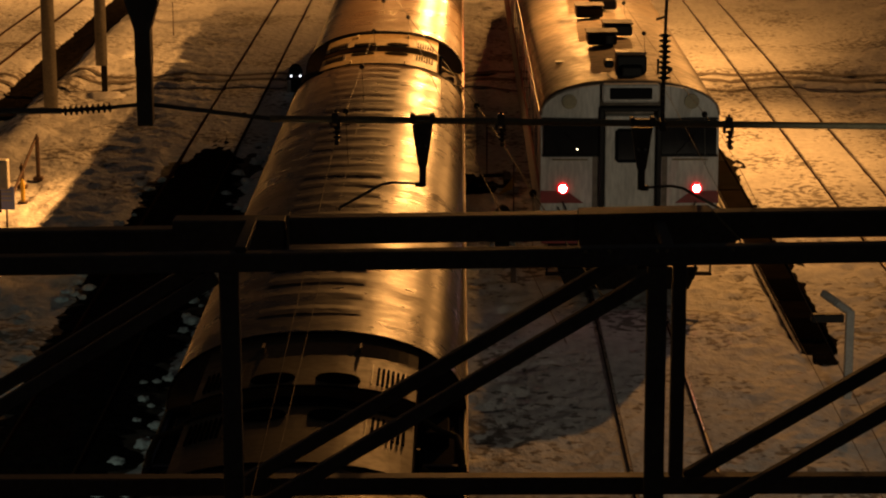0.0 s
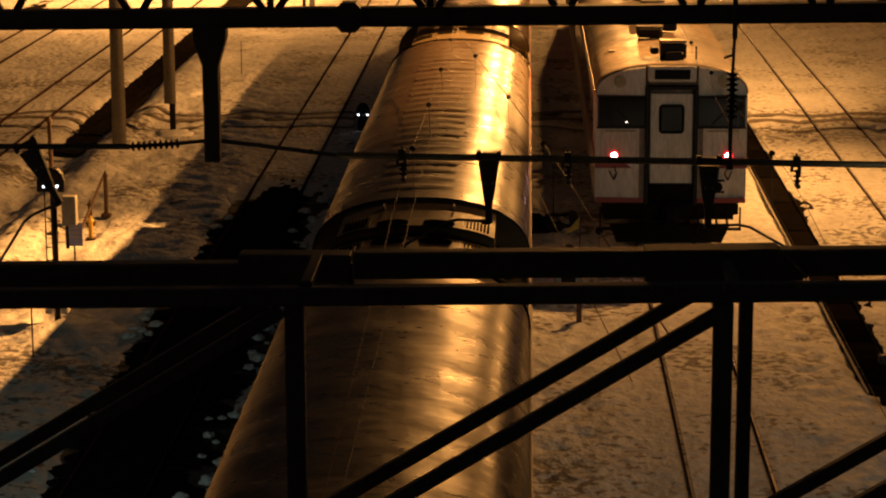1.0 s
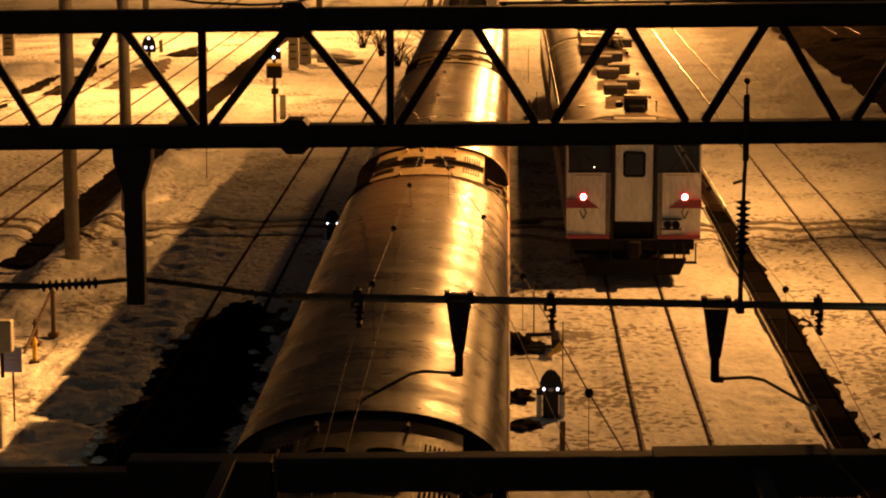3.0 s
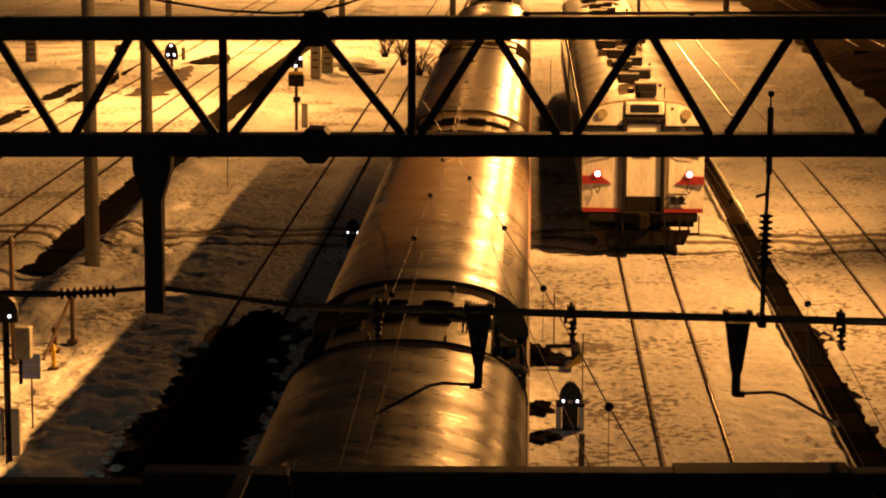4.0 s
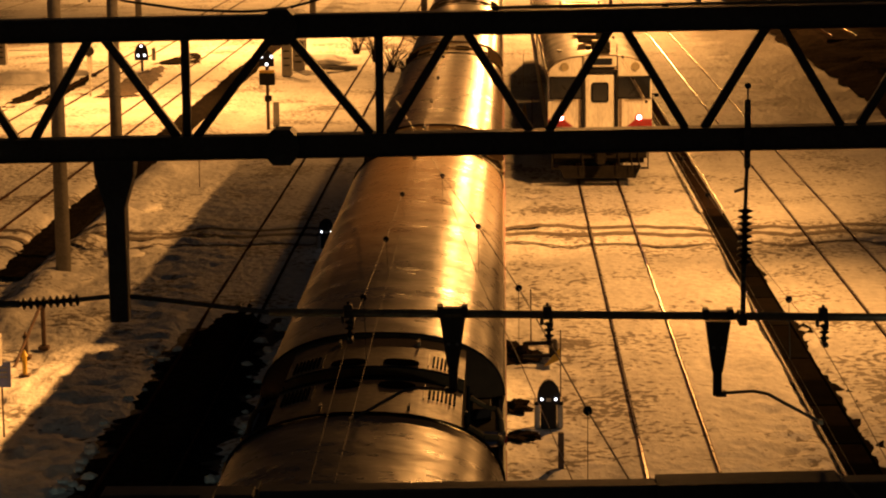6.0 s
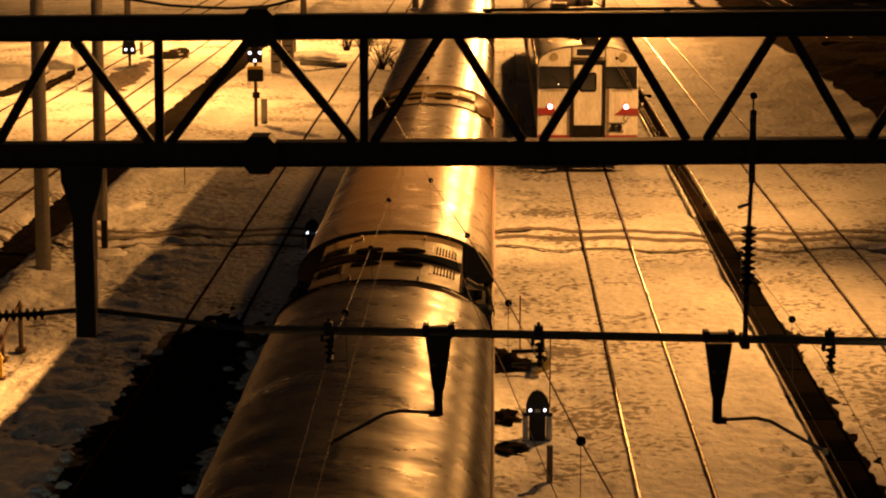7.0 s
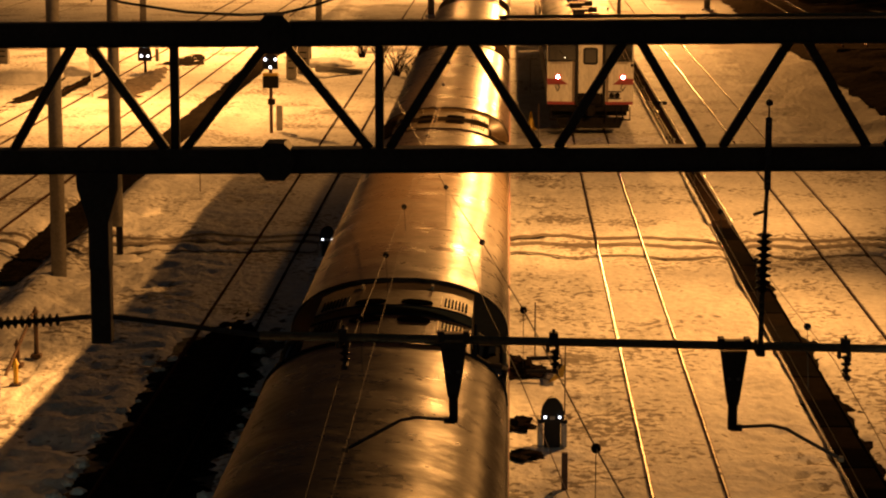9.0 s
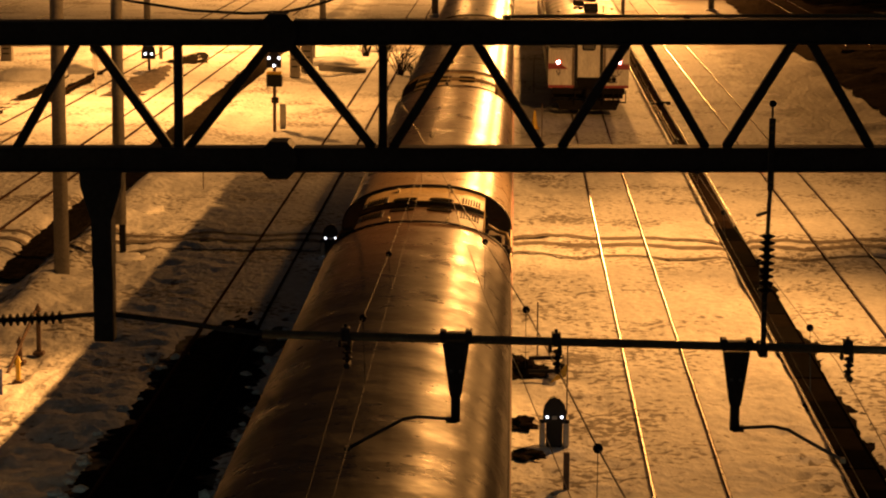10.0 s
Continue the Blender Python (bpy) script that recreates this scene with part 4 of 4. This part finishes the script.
def dwarf(x, y):
    s = thing("dwarf_signal", pose(x, y, -0.02), "low black shunting signal with two white lamps, between grey boxes", "signal", "dwarf signals")
    head = part("head", hood(bmesh.new(), (0, 0, 0.38), 0.37, 0.42, 0.3), BLACK, s)
    part("base", boxes(((0, 0.02, 0.2), (0.26, 0.3, 0.46)), bevel=0.02), BLACK, s)
    for d in (-1, 1):
        part("side_box", boxes(((d * 0.19, 0.0, 0.18), (0.09, 0.32, 0.38)), bevel=0.015), GREYBOX, s, "pale grey equipment box")
        part("bracket", boxes(((d * 0.20, -0.03, 0.41), (0.08, 0.3, 0.06)), bevel=0.01), BLACK, s)
        lamp_dot(d * 0.115, -0.165, 0.48, 0.022, head)
    part("number_plate", boxes(((0, -0.165, 0.47), (0.08, 0.02, 0.05))), GREYBOX, head)
    return s


dwarf(0.68, 38.3)
dwarf(-4.24, 55.7)
flag = thing("marker_flag", pose(0.93, 40.4, 0), "thin stake with a small yellow flag in the snow", "marker")
part("stake", rods([(0, 0, -0.1), (0, 0, 1.15)], 0.012, 6), RUST, flag)
part("flag", slab([(0, 0.85), (-0.26, 0.55), (-0.3, 0.5), (-0.02, 0.62)], -0.006, 0.006), YELLOW, flag)
short = thing("stub_post", pose(0.82, 35.7, 0), "short dark stub post in the snow", "post")
part("post", boxes(((0, 0, 0.2), (0.09, 0.09, 0.62)), bevel=0.01), RUST, short)
for x, y, h in ((0.47, 44.8, 1.05), (-8.65, 66.6, 1.0), (0.93, 79.0, 1.2), (0.78, 94.5, 1.3), (-8.0, 32.9, 1.1)):
    st = thing("snow_stake", pose(x, y, 0), "thin dark stake in the snow", "stake", "snow stakes")
    part("stake", rods([(0, 0, -0.1), (0, 0, h)], 0.014, 6), RUST, st)
cone = thing("traffic_cone", pose(0.71, 82.0, 0), "small yellow cone on the snow", "cone")
part("cone", rod(bmesh.new(), (0, 0, 0), (0, 0, 0.62), 0.13, 0.03, 14), YELLOW, cone)
part("base", boxes(((0, 0, 0.015), (0.36, 0.36, 0.04)), bevel=0.008), YELLOW, cone)

# mast signal beside the lit bank
mast = thing("mast_signal", pose(-8.05, 35.2, 0), "black domed mast signal with two white lamps and grey boxes", "signal")
part("mast", rods([(0, 0, -0.1), (0, 0, 2.55)], 0.055, 12), BLACK, mast)
h = part("head", hood(bmesh.new(), (0, -0.05, 2.3), 0.46, 0.42, 0.32), BLACK, mast)
for d in (-1, 1):
    lamp_dot(d * 0.11, -0.215, 2.40, 0.024, h)
    part("foot_box", boxes(((d * 0.13, 0, 0.55), (0.13, 0.2, 0.75)), bevel=0.015), GREYBOX, mast)
part("relay_box", boxes(((0.27, 0, 1.95), (0.24, 0.22, 0.5)), bevel=0.015), GREYBOX, mast, "pale grey relay box")
part("conduit", rods([(0.22, -0.02, 1.7), (0.22, -0.02, 1.3)], 0.03, 8), BLACK, mast)
part("ladder", boxes(((0.0, -0.09, 1.3), (0.02, 0.02, 2.0)), ((-0.13, -0.09, 1.3), (0.02, 0.02, 2.0)), *[((-0.065, -0.09, 0.45 + i * 0.22), (0.13, 0.015, 0.015)) for i in range(8)]), BLACK, mast)
sign = thing("signboard", pose(-8.25, 37.9, 0), "pale blue plate on a thin post", "sign")
part("post", rods([(0, 0, -0.1), (0, 0, 1.2)], 0.017, 8), RUST, sign)
plate = part("plate", boxes(((0, -0.02, 0.98), (0.31, 0.015, 0.42)), bevel=0.004), PALEBLUE, sign)
part("writing_bar", boxes(*[((0, -0.031, 1.1 - i * 0.08), (0.2, 0.004, 0.022)) for i in range(3)]), GREYBOX, plate)
for x, y, hh, mat in ((-8.72, 42.0, 0.40, YELLOW), (-9.58, 42.55, 2.3, RUST), (-8.85, 44.49, 0.85, RUST), (-9.03, 43.66, 0.4, RUST)):
    p = thing("marker_post", pose(x, y, 0), "small weathered marker post in the snow", "post", "marker posts")
    part("post", rods([(0, 0, -0.1), (0, 0, hh)], 0.045, 8), mat, p)
    part("foot", boxes(((0, 0, 0.03), (0.2, 0.2, 0.08)), bevel=0.015), RUST, p)
    part("cap", rod(bmesh.new(), (0, 0, hh), (0, 0, hh + 0.12), 0.07, 0.01, 8), mat, p)

prop = thing("leaning_prop", pose(-9.1, 43.38, 0), "rusty bar leaning on a small post", "prop")
part("bar", rods([(0, -0.5, 0.0), (0.22, 1.0, 0.85)], 0.03, 6), RUST, prop)
trench = strip("trodden_line", -12.2, -8.0, 37.3, 37.45, 0.02, TRODDEN, "dark trodden line across the lit bank", 0.05, 0.05, 31)

# line poles
for x, y, r, steel in ((-9.88, 52.2, 0.17, False), (-9.09, 55.2, 0.15, True), (-10.6, 132.3, 0.18, False),
                       (11.78, 144.0, 0.19, False), (-4.58, 138.0, 0.19, False), (-20.0, 130.0, 0.18, False), (-12.6, 38.0, 0.17, False), (12.6, 38.0, 0.17, False)):
    p = thing("line_pole", pose(x, y, -0.1), "tall grey concrete line pole standing in the snow", "pole", "line poles")
    if steel:
        part("base_channel", boxes(((0.06, 0, 0.6), (0.14, 0.14, 1.3)), bevel=0.01), BLACK, p, "dark steel base")
    part("shaft", rod(bmesh.new(), (0, 0, 0.9 if steel else 0), (0, 0, 11.5), r, r * 0.72, 20), CONCRETE, p, smooth=True)
    part("collar", rod(bmesh.new(), (0, 0, 9.2), (0, 0, 9.32), r * 1.0, seg=20), STEEL, p)
    part("cross_arm", boxes(((0, -0.12, 10.4), (1.6, 0.09, 0.09)), bevel=0.008), STEEL, p)
    part("stay", rods([(0.0, -r * 0.7, 10.2), (-0.7, -r - 0.1, 10.38)], 0.022, 6), STEEL, p)
    sn = thing("snow_mound", pose(x + 0.1, y - 0.15, 0.0), "small heap of snow at a pole foot", "snow", "snow mounds")
    part("clod", lump(x, 0.42, (1.2, 1, 0.35)), CLUMP, sn, smooth=True)

# junction signal beyond the gantry
sig = thing("junction_signal", pose(-8.06, 80.6, 0), "signal post with three white lamps and a yellow-topped box", "signal")
part("post", rods([(0, 0, -0.1), (0, 0, 2.5)], 0.06, 10), RUST, sig)
hd = part("head", hood(bmesh.new(), (0, 0, 2.15), 0.5, 0.55, 0.26), BLACK, sig)
for x, z in ((-0.17, 2.48), (0.17, 2.48), (0.0, 2.22)):
    lamp_dot(x, -0.15, z, 0.048, hd)
bx = part("box", boxes(((0, -0.02, 1.72), (0.52, 0.3, 0.42)), bevel=0.02), BLACK, sig)
part("box_lid", boxes(((0, -0.02, 1.97), (0.52, 0.3, 0.09)), bevel=0.02), YELLOW, bx)
part("clamp", boxes(((0.02, -0.03, 1.05), (0.24, 0.16, 0.2)), bevel=0.015), BLACK, sig)
part("side_box", boxes(((0.28, 0, 0.5), (0.2, 0.2, 0.85)), bevel=0.02), GREYBOX, sig)
s2 = thing("shunting_signal", pose(-15.66, 102.4, 0), "small signal with three bluish-white lamps", "signal")
part("post", rods([(0, 0, -0.1), (0, 0, 0.9)], 0.06, 8), BLACK, s2)
hd = part("head", hood(bmesh.new(), (0, 0, 0.5), 0.6, 0.75, 0.28), BLACK, s2)
for x, z in ((-0.14, 0.72), (0.14, 0.72), (0.0, 1.12)):
    lamp_dot(x, -0.16, z, 0.05, hd)
part("side_box", boxes(((0.5, 0.1, 0.75), (0.16, 0.16, 0.55)), bevel=0.02), GREYBOX, s2)
s3 = thing("disc_marker", pose(-16.16, 92.2, 0), "pale marker post with a black disc on top", "marker")
part("post", boxes(((0, 0, 0.45), (0.07, 0.07, 1.1)), ((0, 0, 1.25), (0.2, 0.1, 0.6)), bevel=0.01), GREYBOX, s3)
part("disc", rod(bmesh.new(), (0, -0.08, 1.75), (0, 0.0, 1.75), 0.2, seg=20), BLACK, s3, "black disc")
for x, y, w, hh in ((-9.15, 100.0, 0.42, 1.5), (-8.85, 102.3, 0.5, 1.3), (-22.65, 106.4, 0.5, 1.15), (-9.2, 107.0, 0.6, 1.2)):
    cb = thing("relay_cabinet", pose(x, y, 0), "grey relay cabinet standing in the snow", "cabinet", "relay cabinets")
    part("case", boxes(((0, 0, hh / 2), (w, 0.4, hh)), bevel=0.02), CONCRETE, cb)
    part("lid", boxes(((0, 0, hh + 0.03), (w + 0.08, 0.48, 0.06)), bevel=0.015), CLUMP, cb, "snow-covered lid")
    for i in range(3):
        part("door_slot", boxes(((0, -0.205, hh * (0.3 + 0.2 * i)), (w * 0.6, 0.02, 0.06))), BLACK, cb)

# cable trough with its cover boards
trough = thing("cable_trough", pose(5.36, 0, 0), "long dark cable trough with boarded covers, cleared of snow", "trough", kind="structure")
part("lining", boxes(((0, 80, -0.08), (0.52, 98, 0.08))), BALLAST, trough)
for s in (-1, 1):
    # left kerb bright, right kerb in the dark cover colour
    part("kerb", boxes(((s * 0.275, 46, -0.005), (0.016, 30, 0.09)), bevel=0.006), KERB if s == -1 else PLANK, trough, "thin edging, bright on the left, dark on the right")
    for k in range(22):
        y0, y1 = 61 + k * 3.0, 61 + k * 3.0 + 2.9
        pts = [(s * 0.29 + 0.025 * noise.noise((y * 2.1, s, 0)), y, 0.05 + 0.025 * noise.noise((y * 1.7, s, 4))) for y in np.arange(y0, y1, 0.22)]
        part("ice_rim", rods(pts, 0.046, 7), ICE, trough, "bright icy rim", True)
y, k = 31.7, 0
rb = random.Random(4)
while y < 125:
    ln = rb.uniform(1.1, 2.0)
    dark = k % 2 == 0
    b = part("cover_board", boxes(((0, y + ln / 2, 0.0 if dark else -0.015), (0.50, ln - 0.02, 0.03)), bevel=0.004), BROWNBOARD if y > 60 else PLANK if dark else FROSTED, trough)
    y, k = y + ln, k + 1
cr = thing("trough_bracket", pose(5.47, 90.0, 0.05), "short dark bar bridging the trough", "bracket")
part("bar", boxes(((0, 0, 0.03), (0.8, 0.18, 0.12)), bevel=0.02), PLANK, cr)
lever = thing("point_lever", pose(5.42, 28.7, 0), "grey bent switch lever with a black weight", "lever")
part("upright", boxes(((0, 0, 0.6), (0.12, 0.1, 1.3)), bevel=0.012), GREYBOX, lever)
part("bent_arm", rods([(0, 0, 1.22), (-0.18, 0.05, 1.34), (-0.34, 0.3, 1.42)], 0.06, 10), GREYBOX, lever)
part("weight", boxes(((-0.32, 0, 1.14), (0.46, 0.14, 0.12)), bevel=0.015), BLACK, lever)

# dark heaps beside the dwarf signal and snow clumps along the ballast
for i, (x, y, r) in enumerate(((0.22, 43.2, 0.36), (0.06, 39.3, 0.24), (0.15, 37.4, 0.24), (0.12, 44.0, 0.26))):
    hp = thing("scrub_heap", pose(x, y, 0.0), "low dark heap of frozen scrub in the snow", "scrub", "scrub heaps")
    part("clod", lump(i + 2, r, (1.2, 1.0, 0.55 if i != 2 else 0.32), 0.9, 4), SCRUB, hp)
rod_ = thing("point_rod", pose(0.5, 43.4, 0.28), "short rusty rod beside a dark heap", "rod")
part("rod", rods([(-0.2, 0, 0), (0.35, 0, 0.02)], 0.04, 8), BLACK, rod_)
part("rod", rods([(-0.2, -0.75, -0.08), (0.32, -0.75, -0.06)], 0.04, 8), BLACK, rod_)
part("crank", boxes(((0.36, -0.35, -0.02), (0.16, 0.9, 0.2)), bevel=0.03), BLACK, rod_)
meshes = [part("snow_clump", lump(s, 0.17, (1, 1, 0.5), 0.5, 3), CLUMP, smooth=True).data for s in (1, 5, 9)]
for o in [o for o in scene.objects if o.name.startswith("snow_clump")]:
    bpy.data.objects.remove(o)
rc = random.Random(11)
for i in range(80):
    side = rc.random()
    y = rc.uniform(22, 49)
    x = rc.gauss(-4.38, 0.18) if side < 0.6 else rc.gauss(-6.55, 0.25)
    o = new("snow_clump", rc.choice(meshes))
    k = rc.uniform(0.25, 0.85)
    o.matrix_basis = pose(x, y, 0.0, 0, 0, rc.uniform(0, 360)) @ Matrix.Diagonal((k, k, k, 1))
    tagged(o, "loose lump of snow at the ballast's edge", "snow lump", "snow lumps")

# far clutter beside the tracks
for x0, x1, y0, y1, s in ((-19.0, -18.3, 80, 100, 21), (-17.9, -17.2, 89, 104, 22), (-15.9, -13.3, 106, 112, 23)):
    strip("bare_pit", x0, x1, y0, y1, 0.03, BALLAST, "dark bare trench between banks of snow", 0.2, 0.4, s)
strip("muddy_patch", -15.9, -14.4, 92, 105, 0.06, GRIMESNOW, "brown muddy patch in the snow", 0.3, 0.4, 24, 9, True)
rt = random.Random(5)


def bush(x, y, h, n):
    """A leafless bush of thin forked twigs."""
    b = thing("bare_bush", pose(x, y, 0), "leafless dark bush of thin twigs in the snow", "bush", "bare bushes")
    for k in range(5):
        bm = bmesh.new()
        for i in range(n):
            a, sp = rt.uniform(0, math.tau), rt.uniform(0.1, 0.65) * h
            p = Vector((rt.uniform(-0.12, 0.12), rt.uniform(-0.12, 0.12), -0.05))
            q = p + Vector((math.cos(a) * sp * 0.6, math.sin(a) * sp * 0.6, h * rt.uniform(0.45, 0.7)))
            rod(bm, p, q, 0.022, 0.012, 5)
            for f in range(3):
                a2 = a + rt.uniform(-0.9, 0.9)
                e = q + Vector((math.cos(a2) * sp * 0.7, math.sin(a2) * sp * 0.7, h * rt.uniform(0.1, 0.4)))
                rod(bm, q, e, 0.011, 0.005, 4)
        part("branch", bm, SCRUB, b, kind="stuff")


for x, y, h in ((-4.79, 101.19, 1.3), (-4.08, 98.77, 1.0), (-5.74, 105.98, 1.5), (-3.7, 109.15, 1.4), (-6.87, 110.71, 1.2)):
    bush(x, y, h, 5)
for i, (x, y, r) in enumerate(((-8.14, 105.97, 0.9), (-19.85, 97.91, 1.2), (-22.17, 94.65, 1.0), (-18.71, 101.14, 0.8), (-10.95, 123.06, 1.1), (-6.23, 113.84, 0.9), (-9.72, 62.42, 0.45), (-9.8, 72.88, 0.5))):
    sn = thing("snow_heap", pose(x, y, 0.0), "rounded heap of ploughed snow", "snow heap", "snow heaps")
    part("clod", lump(i + 30, r, (1.3, 1.2, 0.42), 0.4), CLUMP, sn, smooth=True)
tank = thing("fallen_pipe", pose(-7.28, 101.58, 0.12, 0, 0, 35), "grey pipe lying in the snow", "pipe")
part("pipe", rods([(-1.1, 0, 0.2), (1.1, 0, -0.02)], 0.14, 12), GREYBOX, tank, smooth=True)
span = thing("span_cable", pose(0, 38.0, 0), "sagging dark cable between the line poles", "cable")
part("strand", rods([(-12.6, 0, 9.5), (-8.6, 0, 8.0), (-6.62, 0, 7.24), (-6.05, 0, 7.03), (-5.04, 0, 6.88), (-4.17, 0, 6.84), (-3.55, 0, 6.87), (-3.03, 0, 7.0),
                     (-2.2, 0, 7.3), (3.0, 0, 8.7), (12.6, 0, 11.0)], 0.022, 6), BLACK, span)

# out-of-view lantern cases added for the two fill lamps
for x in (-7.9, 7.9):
    lan = thing("platform_lamp_box", pose(x, 9.85, 4.5), "small lantern added out of view on the near girder", "lamp", "platform lamps")
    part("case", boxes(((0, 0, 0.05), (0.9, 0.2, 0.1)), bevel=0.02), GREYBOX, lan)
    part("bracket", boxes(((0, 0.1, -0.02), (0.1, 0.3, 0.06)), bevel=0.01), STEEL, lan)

# lamp standards of the yard
for x, y, z, dx in ((11.2, 50.3, 11.3, -1.7), (-16.75, 88.0, 9.1, 3.0), (-18.9, 114.0, 10.1, 5.0), (6.0, 133.0, 12.7, -1.9), (-7.0, 178.0, 12.1, 2.0), (-22.0, 160.0, 12.1, 2.0), (12.5, 162.0, 11.1, -1.9)):
    lp = thing("yard_lamp", pose(x, y, 0), "tall grey lamp standard with a sodium floodlight", "lamp", "yard lamps")
    part("column", rod(bmesh.new(), (0, 0, -0.1), (0, 0, z + 0.1), 0.11, 0.06, 14), CONCRETE, lp, smooth=True)
    part("arm", rods([(0, 0, z), (dx, 0, z + 0.35)], 0.035, 8), GALV, lp)
    part("lantern", boxes(((dx, 0, z + 0.30), (0.6, 0.35, 0.16)), bevel=0.03), GREYBOX, lp)
    part("lamp_glass", boxes(((dx, 0, z + 0.20), (0.4, 0.24, 0.03)), bevel=0.008), SODIUMLAMP, lp, "glowing sodium lamp")


# ---------------------------------------------------------------- what moves
def motions():
    run = [(0.0, 1.10), (0.5, 4.80), (1.0, 9.75), (1.5, 14.42), (2.0, 18.50), (2.5, 22.78), (4.0, 34.95), (4.5, 39.35), (5.0, 44.45), (5.5, 48.73), (7.0, 60.60), (7.5, 64.85), (8.0, 69.30), (8.5, 73.97), (9.0, 78.35), (9.5, 82.72), (10.0, 87.10)]
    for ob, y in COACHES:
        walk(ob, [(t, pose(TRAIN_X, y + s, 0.057)) for t, s in run])
    roll = [(0.0, 33.81), (0.5, 37.11), (1.0, 40.73), (1.5, 43.72), (2.0, 45.34), (2.5, 47.37), (4.0, 55.31), (4.5, 58.36), (5.0, 61.03), (5.5, 63.82), (7.0, 68.88), (7.5, 71.53), (8.0, 74.36), (8.5, 77.21), (9.0, 80.00), (9.5, 82.80), (10.0, 85.62)]
    for ob, y in RAILCARS:
        walk(ob, [(t, pose(DMU_X, y + s, 0.057)) for t, s in roll])


motions()
